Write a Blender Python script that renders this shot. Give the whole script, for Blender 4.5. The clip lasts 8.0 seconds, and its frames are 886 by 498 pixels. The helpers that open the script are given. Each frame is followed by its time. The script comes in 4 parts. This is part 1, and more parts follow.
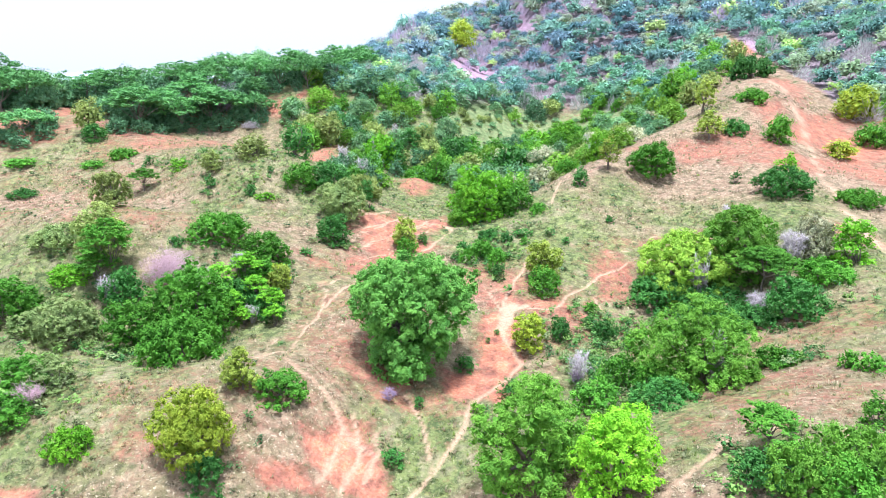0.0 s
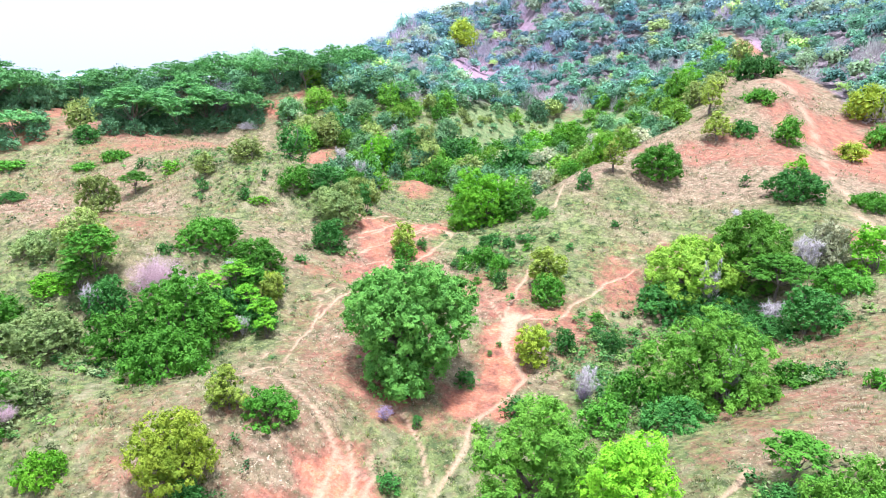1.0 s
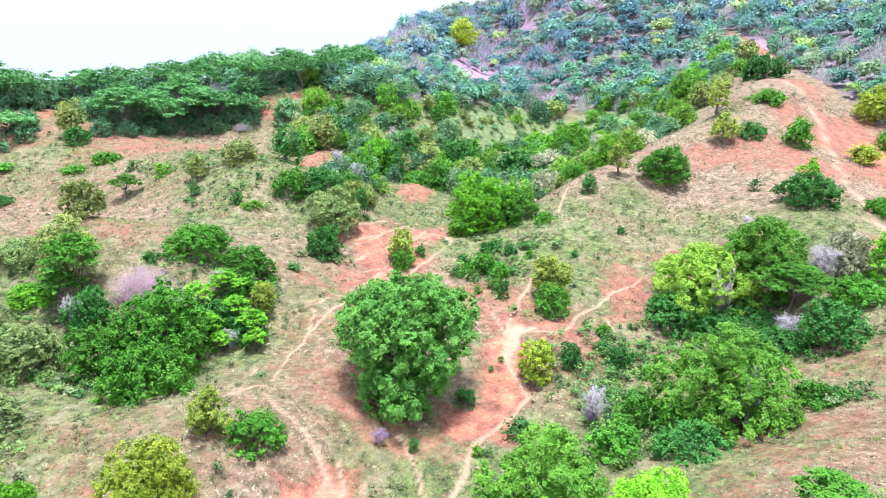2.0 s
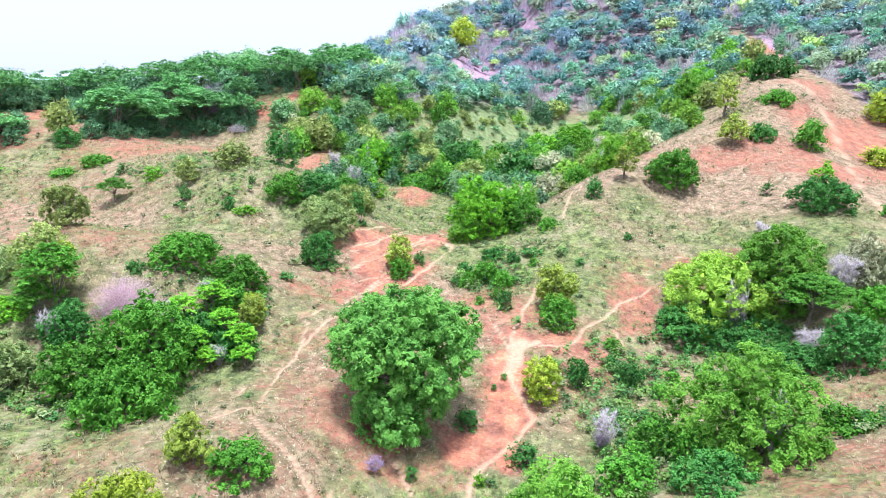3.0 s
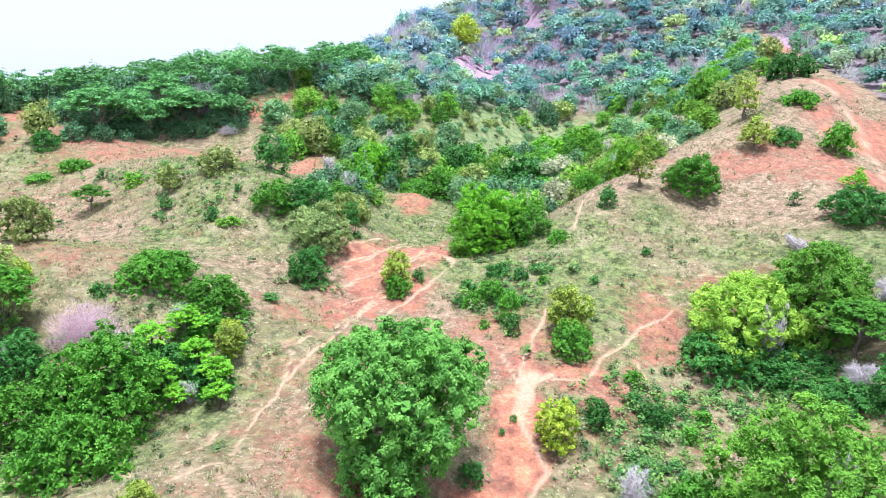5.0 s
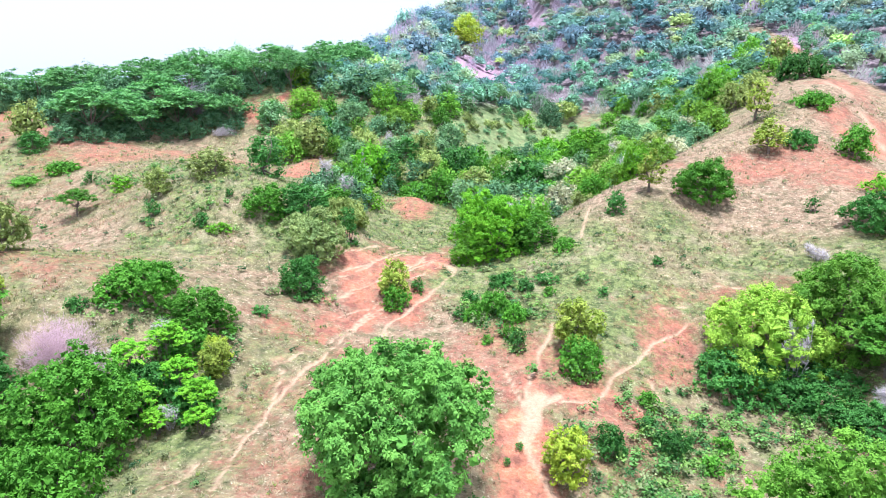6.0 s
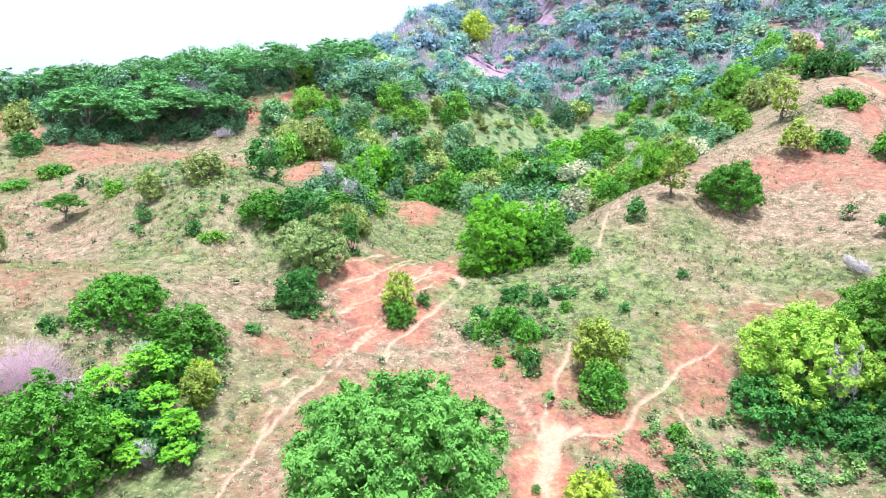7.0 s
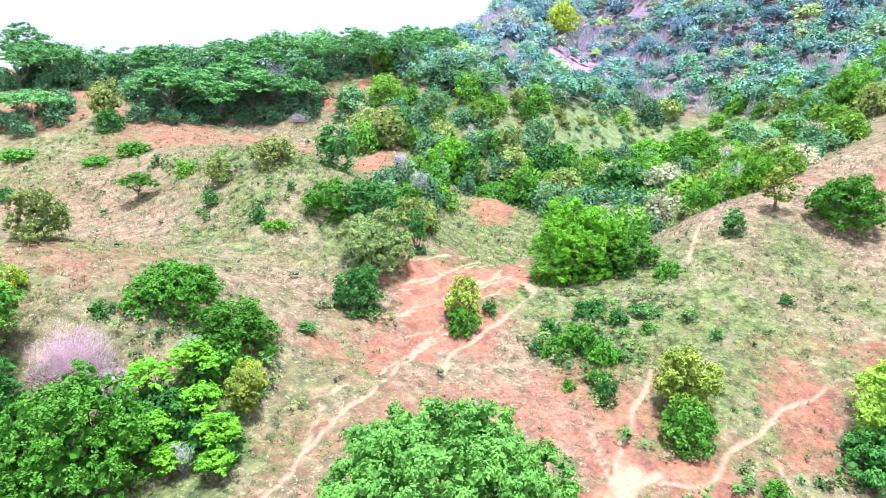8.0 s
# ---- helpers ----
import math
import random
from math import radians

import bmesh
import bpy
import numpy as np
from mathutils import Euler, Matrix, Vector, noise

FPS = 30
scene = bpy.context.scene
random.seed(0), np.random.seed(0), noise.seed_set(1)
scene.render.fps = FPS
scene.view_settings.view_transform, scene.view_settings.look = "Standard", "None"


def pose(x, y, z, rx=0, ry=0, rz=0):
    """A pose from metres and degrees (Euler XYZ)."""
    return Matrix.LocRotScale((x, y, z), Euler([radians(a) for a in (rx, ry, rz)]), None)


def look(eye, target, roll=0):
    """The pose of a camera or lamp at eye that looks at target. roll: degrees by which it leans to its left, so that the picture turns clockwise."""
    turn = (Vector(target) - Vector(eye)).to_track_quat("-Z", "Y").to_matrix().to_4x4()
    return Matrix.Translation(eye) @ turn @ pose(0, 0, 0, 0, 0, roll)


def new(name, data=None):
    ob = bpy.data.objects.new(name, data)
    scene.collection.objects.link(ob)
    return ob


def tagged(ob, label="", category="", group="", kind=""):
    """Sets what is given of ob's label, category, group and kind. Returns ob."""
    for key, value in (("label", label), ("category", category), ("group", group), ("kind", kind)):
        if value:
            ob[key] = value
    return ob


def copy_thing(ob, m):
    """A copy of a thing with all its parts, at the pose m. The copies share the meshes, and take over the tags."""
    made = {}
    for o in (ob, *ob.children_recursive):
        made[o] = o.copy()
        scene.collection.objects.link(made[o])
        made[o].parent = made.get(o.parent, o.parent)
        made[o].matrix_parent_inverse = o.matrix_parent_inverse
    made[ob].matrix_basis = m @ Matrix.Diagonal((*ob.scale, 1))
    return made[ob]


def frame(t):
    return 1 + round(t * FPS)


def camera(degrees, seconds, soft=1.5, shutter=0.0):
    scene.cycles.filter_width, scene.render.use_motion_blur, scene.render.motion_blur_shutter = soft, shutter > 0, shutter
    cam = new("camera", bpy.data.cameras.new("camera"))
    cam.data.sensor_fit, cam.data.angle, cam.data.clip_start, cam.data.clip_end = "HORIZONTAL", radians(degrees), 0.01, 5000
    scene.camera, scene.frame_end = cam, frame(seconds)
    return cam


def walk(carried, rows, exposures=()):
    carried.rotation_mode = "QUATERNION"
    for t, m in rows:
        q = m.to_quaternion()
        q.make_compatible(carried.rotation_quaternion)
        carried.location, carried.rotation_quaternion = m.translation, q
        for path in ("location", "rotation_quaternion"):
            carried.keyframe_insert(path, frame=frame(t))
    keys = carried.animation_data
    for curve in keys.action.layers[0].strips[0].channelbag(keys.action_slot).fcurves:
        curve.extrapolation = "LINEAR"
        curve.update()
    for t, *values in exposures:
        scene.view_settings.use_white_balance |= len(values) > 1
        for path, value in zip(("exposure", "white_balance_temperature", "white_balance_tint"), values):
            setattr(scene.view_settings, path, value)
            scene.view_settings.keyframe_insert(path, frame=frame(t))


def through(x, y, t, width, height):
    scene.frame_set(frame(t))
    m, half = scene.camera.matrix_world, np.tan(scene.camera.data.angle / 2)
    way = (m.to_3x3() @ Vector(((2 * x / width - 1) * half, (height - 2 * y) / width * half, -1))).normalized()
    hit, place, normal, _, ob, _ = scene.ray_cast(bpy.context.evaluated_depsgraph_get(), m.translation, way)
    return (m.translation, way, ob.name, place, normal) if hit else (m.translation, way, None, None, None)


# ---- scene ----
import itertools

cam = camera(70.8, 8.0, soft=0.5)
PATH = [
    (0, (2.433, 0.372, 28.201), (1.288, 9.977, 25.678), -0.0),
    (0.5, (2.347, 1.496, 28.228), (1.192, 11.106, 25.705), -0.0),
    (1, (2.233, 2.683, 28.231), (1.078, 12.294, 25.707), -0.0),
    (1.5, (2.153, 3.894, 28.270), (0.993, 13.500, 25.747), -0.0),
    (3, (1.760, 7.722, 28.394), (0.595, 17.328, 25.866), -0.0),
    (3.5, (1.620, 9.085, 28.426), (0.445, 18.685, 25.898), -0.0),
    (4, (1.466, 10.373, 28.450), (0.291, 19.978, 25.917), 0.0),
    (4.5, (1.305, 11.679, 28.505), (0.125, 21.278, 25.962), 0.0),
    (6, (0.794, 15.810, 28.580), (-0.401, 25.404, 26.038), 0.1),
    (6.5, (0.622, 17.575, 28.554), (-0.633, 27.170, 26.022), 0.0),
    (7, (0.351, 19.577, 28.548), (-0.974, 29.150, 25.992), 0.0),
    (7.5, (0.040, 21.558, 28.471), (-1.385, 31.089, 25.802), 0.5),
    (7.6, (0.076, 21.870, 28.482), (-1.434, 31.380, 25.795), 0.8),
    (7.7, (0.069, 22.312, 28.466), (-1.601, 31.791, 25.765), 1.0),
    (7.8, (0.106, 22.735, 28.476), (-1.804, 32.168, 25.763), 1.4),
    (7.9, (-0.059, 23.008, 28.428), (-2.234, 32.386, 25.724), 1.6),
    (8, (-0.290, 23.145, 28.404), (-2.700, 32.470, 25.708), 1.9),
]
walk(cam, [(t, look(eye, target, roll)) for t, eye, target, roll in PATH],
     [(0, 0.86, 5400, 20), (1.5, 0.86, 5400, 20), (3.5, 0.79, 5400, 20), (4.5, 0.79, 5400, 20), (6.0, 0.85, 5400, 20), (7.0, 0.91, 5400, 20), (8.0, 0.98, 5400, 20)])

# ---- world and sun ----
world = bpy.data.worlds.new("overcast_sky")
scene.world = world
world.use_nodes = True
wn, wl = world.node_tree.nodes, world.node_tree.links
sky = wn.new("ShaderNodeTexSky")
sky.sky_type = "NISHITA"
sky.sun_disc = False
sky.sun_elevation, sky.sun_rotation = radians(87), radians(146)
sky.air_density, sky.dust_density = 1.0, 4.0
cloud = wn.new("ShaderNodeMixRGB")
cloud.inputs["Fac"].default_value = 0.72
cloud.inputs["Color2"].default_value = (6.9, 7.0, 7.4, 1)
wl.new(sky.outputs["Color"], cloud.inputs["Color1"])
wl.new(cloud.outputs["Color"], wn["Background"].inputs["Color"])
wn["Background"].inputs["Strength"].default_value = 0.107

sun = new("sun", bpy.data.lights.new("sun", "SUN"))
sun.data.energy, sun.data.angle, sun.data.color = 3.95, radians(11), (1.0, 0.96, 0.9)
sun.matrix_world = look((4, 34, 130), (0, 40, 10))


# ---- noise on arrays ----
TABLE = np.random.RandomState(3).rand(256, 256)


def value_noise(x, y):
    """Smooth value noise from 0 to 1, one cell a metre."""
    x, y = np.asarray(x, float), np.asarray(y, float)
    i, j = np.floor(x).astype(int), np.floor(y).astype(int)
    u, v = x - i, y - j
    u, v = u * u * (3 - 2 * u), v * v * (3 - 2 * v)
    a, b = TABLE[i % 256, j % 256], TABLE[(i + 1) % 256, j % 256]
    c, d = TABLE[i % 256, (j + 1) % 256], TABLE[(i + 1) % 256, (j + 1) % 256]
    return (a * (1 - u) + b * u) * (1 - v) + (c * (1 - u) + d * u) * v


def fbm(x, y, size, octaves=4):
    total, amount = 0.0, 0.5
    for n in range(octaves):
        k = 2.0 ** n / size
        total = total + amount * value_noise(x * k * 0.8 - y * k * 0.6 + 17 * n, x * k * 0.6 + y * k * 0.8 + 31 * n)
        amount *= 0.5
    return total / (1 - 0.5 ** octaves)


def ramp(v, low, high):
    v = np.clip((v - low) / (high - low), 0, 1)
    return v * v * (3 - 2 * v)


# ---- the land ----
# bumps and dips fitted to heights sighted from the camera, named by starting guess
LANDFORMS = [  # centre x, y, half length, half width, heading, height
    (66.30, 328.91, 117.16, 73.96, 1.06, 89.41),  # mountain
    (-87.82, 104.65, 51.84, 22.07, 0.39, 14.36),  # west ridge
    (41.40, 115.25, 40.50, 5.99, 1.35, 4.19),  # spur top
    (0.19, 97.70, 20.04, 6.23, 1.09, 7.67),  # spur
    (12.28, 84.61, 36.87, 5.99, 0.70, 4.47),  # gully
    (-3.21, 22.90, 28.01, 6.55, 1.51, -5.66),  # draw under the tree
    (-34.00, 53.00, 28.66, 7.31, -0.12, 6.47),  # west shoulder
    (12.57, 43.72, 13.06, 21.48, 0.38, 6.62),  # east rise
    (-26.99, 75.40, 7.14, 15.09, 1.11, 6.14),  # west slope
    (-3.95, 213.06, 11.49, 47.22, 0.07, -16.68),  # saddle knoll
    (97.21, 134.69, 22.32, 37.48, -0.16, 24.41),  # east shoulder
    (-23.26, 32.49, 15.70, 6.00, 0.21, 5.17),  # west bank
    (13.56, 47.29, 10.08, 12.18, -0.31, -11.67),  # hollow under the thicket
    (-48.84, 105.90, 25.29, 7.46, -0.14, -5.24),  # ridge knoll
    (-0.98, 94.14, 47.39, 8.99, 1.22, -11.16),  # gully side
]
BASE = (8.390, 0.0393, 0.0027)


def landform(x, y):
    z = BASE[0] + BASE[1] * 160 * np.tanh(np.asarray(x, float) / 160) + BASE[2] * 400 * np.tanh(np.asarray(y, float) / 400)
    for cx, cy, a, b, heading, height in LANDFORMS:
        c, s = math.cos(heading), math.sin(heading)
        u, v = (x - cx) * c + (y - cy) * s, -(x - cx) * s + (y - cy) * c
        z = z + height * np.exp(-0.5 * ((u / a) ** 2 + (v / b) ** 2))
    return z


TRAILS, PATCHES = [], []


def trail(width, *points):
    """A trodden path through these places."""
    q = np.array(points, float)
    ends = np.vstack([2 * q[0] - q[1], q, 2 * q[-1] - q[-2]])
    line = []
    for n in range(len(q) - 1):
        a, b, c, d = ends[n:n + 4]
        for s in np.linspace(0, 1, 8, endpoint=False):
            line.append(0.5 * (2 * b + (c - a) * s + (2 * a - 5 * b + 4 * c - d) * s ** 2 + (3 * b - a - 3 * c + d) * s ** 3))
    TRAILS.append((width, np.array(line + [q[-1]])))


def patch(x, y, rx, ry, amount):
    """Bare red earth: a ragged oval."""
    PATCHES.append((x, y, rx, ry, amount))


trail(0.10, (-12.7, 38.6), (-13.5, 43.0), (-13.3, 45.7), (-12.7, 49.1), (-11.8, 53.5), (-10.8, 59.7), (-9.6, 62.4))
trail(0.10, (-12.7, 38.6), (-13.7, 37.3), (-14.4, 35.6))
trail(0.07, (-13.4, 44.6), (-15.0, 43.4), (-14.8, 40.9), (-15.4, 39.0))
trail(0.07, (-13.0, 47.4), (-13.6, 50.6), (-13.2, 53.0))
trail(0.18, (-12.6, 37.3), (-11.4, 36.2), (-9.7, 35.0), (-8.3, 33.8), (-6.9, 32.4), (-6.0, 31.6), (-6.6, 28.8))
trail(0.13, (-9.7, 35.1), (-7.3, 32.7), (-7.3, 30.5), (-7.8, 29.0))
trail(0.13, (-6.9, 33.7), (-6.0, 31.7), (-6.5, 29.6))
trail(0.13, (-7.3, 32.7), (-5.3, 31.7), (-5.5, 30.0))
trail(0.11, (-5.4, 33.4), (-5.0, 32.0), (-5.6, 30.6))
trail(0.18, (3.2, 42.3), (1.1, 39.1), (-0.2, 37.3), (-0.3, 34.8), (-1.2, 32.9), (-2.4, 30.8), (-3.2, 29.5), (-4.0, 27.0))
trail(0.11, (-5.2, 37.5), (-3.5, 35.6), (-2.7, 33.7), (-2.2, 31.6), (-2.6, 30.5))
trail(0.14, (3.5, 59.8), (2.2, 55.6), (1.6, 50.6), (1.4, 48.5))
trail(0.10, (0.4, 53.8), (0.9, 51.6), (1.3, 49.8))
trail(0.12, (16.4, 62.3), (14.3, 61.7), (13.0, 60.5), (10.4, 58.2), (7.8, 54.8), (6.1, 51.7), (3.5, 50.8))
trail(0.10, (9.6, 54.9), (10.2, 51.5))
trail(0.13, (-7.8, 78.7), (-5.5, 76.5), (-5.0, 69.8), (-5.6, 67.0), (-7.5, 62.5), (-8.5, 59.8), (-8.6, 56.7))
trail(0.30, (45.4, 118.6), (44.2, 104.6), (42.2, 92.7), (39.1, 81.4), (37.1, 72.3), (36.0, 66.0), (35.3, 59.1))
trail(0.15, (12.9, 27.7), (10.9, 26.0), (9.2, 24.6), (8.0, 22.5))
trail(0.11, (9.4, 80.6), (7.7, 78.4), (6.4, 72.9))
trail(0.11, (-56.5, 63.9), (-55.7, 68.4), (-54.5, 72.0))
# cattle tracks across the red bank
trail(0.13, (-14.0, 65.6), (-12.0, 68.4), (-10.0, 75.2))
trail(0.11, (-8.9, 68.4), (-8.2, 71.0), (-8.1, 74.8))
trail(0.11, (-13.5, 61.9), (-11.2, 65.1))
trail(0.09, (-12.2, 55.1), (-11.0, 59.9), (-10.6, 61.8))
trail(0.09, (-14.9, 68.3), (-11.5, 73.9))
trail(0.11, (-9.8, 66.0), (-7.8, 70.0), (-6.8, 73.4))
trail(0.07, (-12.4, 63.4), (-10.6, 66.5), (-9.4, 70.5))
trail(0.07, (-11.6, 57.6), (-10.2, 60.4), (-9.4, 63.0))
trail(0.05, (-15.2, 63.2), (-12.6, 66.8), (-10.4, 71.6), (-8.8, 76.0))
trail(0.05, (-14.4, 60.8), (-11.8, 63.8), (-9.2, 68.6), (-7.4, 72.4))
trail(0.05, (-13.6, 70.4), (-11.2, 75.6), (-9.6, 78.6))
trail(0.05, (-12.8, 59.2), (-10.6, 62.2), (-8.4, 66.4), (-6.4, 70.8))
trail(0.08, (11.1, 62.6), (16.6, 63.3))
trail(0.08, (16.2, 65.9), (22.6, 64.8))
trail(0.08, (2.6, 66.5), (3.1, 67.9))
trail(0.45, (-5.2, 69.4), (-5.7, 71.6))

trail(0.55, (2.4, 51.2), (1.7, 49.6), (1.3, 47.0))
trail(0.30, (3.6, 51.4), (2.2, 50.0), (1.9, 48.2))
trail(0.24, (1.3, 47.0), (2.2, 44.6), (3.2, 42.3))

patch(1.7, 46.5, 1.9, 5.0, 1.0)
patch(2.3, 50.8, 2.1, 1.7, 1.0)
patch(-0.4, 39.4, 2.8, 1.6, 0.9)
patch(-5.3, 38.1, 3.5, 2.3, 0.55)
patch(-8.0, 39.6, 2.2, 3.9, 0.45)
patch(-7.0, 31.0, 2.1, 2.4, 1.0)
patch(-8.4, 28.5, 2.3, 1.0, 0.8)
patch(11.9, 59.0, 2.5, 3.7, 0.62)
patch(6.4, 51.8, 2.0, 1.5, 0.7)
patch(-11.4, 65.4, 4.6, 8.8, 0.76)
patch(-7.2, 72.3, 2.3, 5.0, 0.9)
patch(-12.2, 91.4, 2.5, 3.6, 0.65)
patch(-28.6, 97.0, 2.2, 5.0, 0.62)
patch(47.4, 96.1, 8.8, 9.7, 0.75)
patch(30.8, 87.3, 10.8, 3.6, 0.55)
patch(36.7, 84.1, 7.4, 3.7, 0.6)
patch(47.2, 115.5, 4.5, 5.9, 0.6)
patch(51.4, 150.7, 3.2, 6.6, 0.8)
patch(46.2, 85.2, 5.2, 5.8, 0.6)
patch(-74.5, 90.3, 7.0, 5.7, 0.65)
patch(-53.5, 91.3, 7.8, 5.5, 0.55)
patch(-76.0, 103.7, 4.2, 6.0, 0.65)
patch(-46.3, 53.4, 2.7, 8.5, 0.35)
patch(-17.3, 27.9, 1.5, 1.1, 0.5)
patch(-22.3, 24.5, 1.3, 0.8, 0.8)
patch(33.9, 61.4, 1.9, 2.8, 0.5)
patch(18.4, 36.0, 2.3, 3.1, 0.4)
patch(-16.4, 55.9, 2.2, 1.4, 0.5)
patch(-9.0, 172.0, 8.0, 24.0, 1.0)
patch(-14.0, 199.0, 8.0, 9.0, 0.65)
patch(-19.7, 208.7, 5.8, 12.0, 0.6)
patch(3.7, 220.2, 3.6, 10.3, 0.6)
patch(-41.3, 115.0, 3.4, 2.4, 0.8)
patch(-36.1, 118.9, 3.4, 2.5, 0.6)
patch(-32.7, 53.0, 2.9, 2.2, 0.35)
patch(12.2, 60.3, 2.9, 3.5, 0.4)
patch(19.5, 65.3, 4.2, 1.4, 0.35)
# thin grass over red earth
patch(-9.0, 47.0, 5.0, 9.0, 0.34)
patch(-10.5, 38.0, 5.0, 5.0, 0.2)
patch(-1.0, 55.0, 5.0, 5.0, 0.5)
patch(4.0, 51.5, 5.0, 4.0, 0.45)
patch(6.5, 48.0, 6.0, 4.0, 0.3)
patch(-18.0, 31.0, 8.0, 4.0, 0.22)
patch(-13.0, 58.0, 4.0, 6.0, 0.28)
patch(-34.0, 58.0, 10.0, 7.0, 0.3)
patch(-55.0, 75.0, 16.0, 8.0, 0.2)
patch(-50.0, 98.0, 18.0, 4.0, 0.55)
patch(-9.5, 53.0, 3.2, 5.0, 0.42)
patch(18.0, 63.5, 5.0, 2.2, 0.45)
patch(16.0, 33.0, 6.0, 5.0, 0.3)
patch(24.0, 45.0, 6.0, 5.0, 0.3)
patch(-6.0, 150.0, 30.0, 12.0, 0.25)
patch(-52.0, 96.0, 22.0, 5.0, 0.4)


def trodden(x, y):
    out = np.zeros(np.shape(x))
    wobble = (fbm(x, y, 1.6, 2) - 0.5) * 0.45
    x, y = x + (fbm(x + 5, y, 3.0, 2) - 0.5) * 0.9, y + (fbm(x, y + 5, 3.0, 2) - 0.5) * 0.9
    for width, line in TRAILS:
        width = width + 0.03
        near = (x > line[:, 0].min() - 2) & (x < line[:, 0].max() + 2) & (y > line[:, 1].min() - 2) & (y < line[:, 1].max() + 2)
        if near.any():
            gap = np.full(near.sum(), 9.0)
            for a, b in zip(line[:-1], line[1:]):
                d = b - a
                s = np.clip(((x[near] - a[0]) * d[0] + (y[near] - a[1]) * d[1]) / (d @ d), 0, 1)
                gap = np.minimum(gap, np.hypot(x[near] - a[0] - s * d[0], y[near] - a[1] - s * d[1]))
            out[near] = np.maximum(out[near], 1 - ramp(gap + wobble[near] * 0.35, width * 0.25, width * 1.15))
    return out


def bare(x, y):
    out = np.zeros(np.shape(x))
    rag = (fbm(x, y, 2.6, 5) - 0.5) * 2.0
    for cx, cy, rx, ry, amount in PATCHES:
        d = np.hypot((x - cx) / rx, (y - cy) / ry)
        out = np.maximum(out, amount * (1 - ramp(d + rag, 0.5, 1.5)))
    return out


def wood_edge(x):
    """How near the woods come on the mountainside."""
    return np.interp(x, (-60, -32, -20, -12, -5, 6, 18, 23, 30, 36, 41, 46, 47, 52, 54, 100), (150, 120, 117, 121, 133, 144, 142, 133, 125, 129, 134, 144, 166, 164, 103, 96))


def lush(x, y):
    """How green the grass is: hollows and the shaded gully greener than the open slopes."""
    v = fbm(x, y, 14.0, 4) * 0.9 + fbm(x + 40, y, 2.5, 3) * 0.35 - 0.12
    for cx, cy, r, more in ((5, 36, 9, 0.2), (10, 34, 4, 0.4), (3, 35, 4, 0.25), (9, 47, 7, 0.08), (7, 66, 9, 0.26), (17, 71, 9, 0.26), (28, 70, 7, 0.2), (3, 120, 24, 0.3), (-8, 96, 14, 0.25), (-28, 80, 12, 0.12), (-42, 66, 12, -0.02), (-25, 60, 10, -0.10),
                            (-31, 59, 4.5, 0.26), (-22, 38, 12, 0.12), (-17, 35, 5, 0.16), (-16.5, 44, 4, 0.2), (-14.5, 51.5, 3.5, 0.24), (-25, 32, 8, 0.2), (20, 36, 8, 0.1), (22, 50, 10, 0.08), (-2, 33, 2.5, 0.3), (-16, 48, 6, 0.1),
                            (32, 88, 18, -0.35), (-20, 30, 8, -0.05), (-10, 42, 7, -0.16), (18, 33, 7, -0.12)):
        v = v + more * np.exp(-0.5 * ((x - cx) ** 2 + (y - cy) ** 2) / (r * r))
    return ramp(v, 0.37, 0.79)


def litter_haze(x, y):
    """Dead leaves under the woods, and the mauve distance haze put into the ground there."""
    return ramp(y - wood_edge(x), 0, 7) * (y < 300) * 0.9


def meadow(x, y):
    """Lush grass in the hollow above the gully, with distance haze painted in as a cooler green."""
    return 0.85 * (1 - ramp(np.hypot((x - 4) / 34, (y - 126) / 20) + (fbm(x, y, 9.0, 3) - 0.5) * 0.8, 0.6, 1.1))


def height(x, y):
    x, y = np.asarray(x, float), np.asarray(y, float)
    z = landform(x, y) + 1.3 * np.exp(-((x + 12.2) / 2.9) ** 2 - ((y - 92.5) / 2.8) ** 2) + 1.2 * np.exp(-((x + 28.6) / 3.0) ** 2 - ((y - 100) / 4.0) ** 2)
    z = z + (fbm(x, y, 7.0, 3) - 0.5) * 0.5 + (fbm(x + 9, y, 1.2, 2) - 0.5) * 0.16
    return z


def terraces(x, y):
    """Cattle terraces stepped across the red bank."""
    u = (x * 0.93 - y * 0.36 + fbm(x, y, 4.0, 3) * 1.6) / 1.05
    return (u - np.floor(u)) * 0.17 * np.exp(-((x + 10.6) / 4.2) ** 2 - ((y - 66) / 8.5) ** 2)


def ground_at(x, y):
    return float(height(np.array([x]), np.array([y]))[0])


# ---- materials ----
def material(name):
    m = bpy.data.materials.new(name)
    m.use_nodes = True
    return m, m.node_tree.nodes, m.node_tree.links, m.node_tree.nodes["Principled BSDF"]


def mixed(n, l, fac, a, b, kind="MIX"):
    node = n.new("ShaderNodeMixRGB")
    node.blend_type = kind
    for slot, value in (("Fac", fac), ("Color1", a), ("Color2", b)):
        if isinstance(value, bpy.types.NodeSocket):
            l.new(value, node.inputs[slot])
        elif isinstance(value, tuple):
            node.inputs[slot].default_value = (*value, 1)
        else:
            node.inputs[slot].default_value = value
    return node.outputs["Color"]


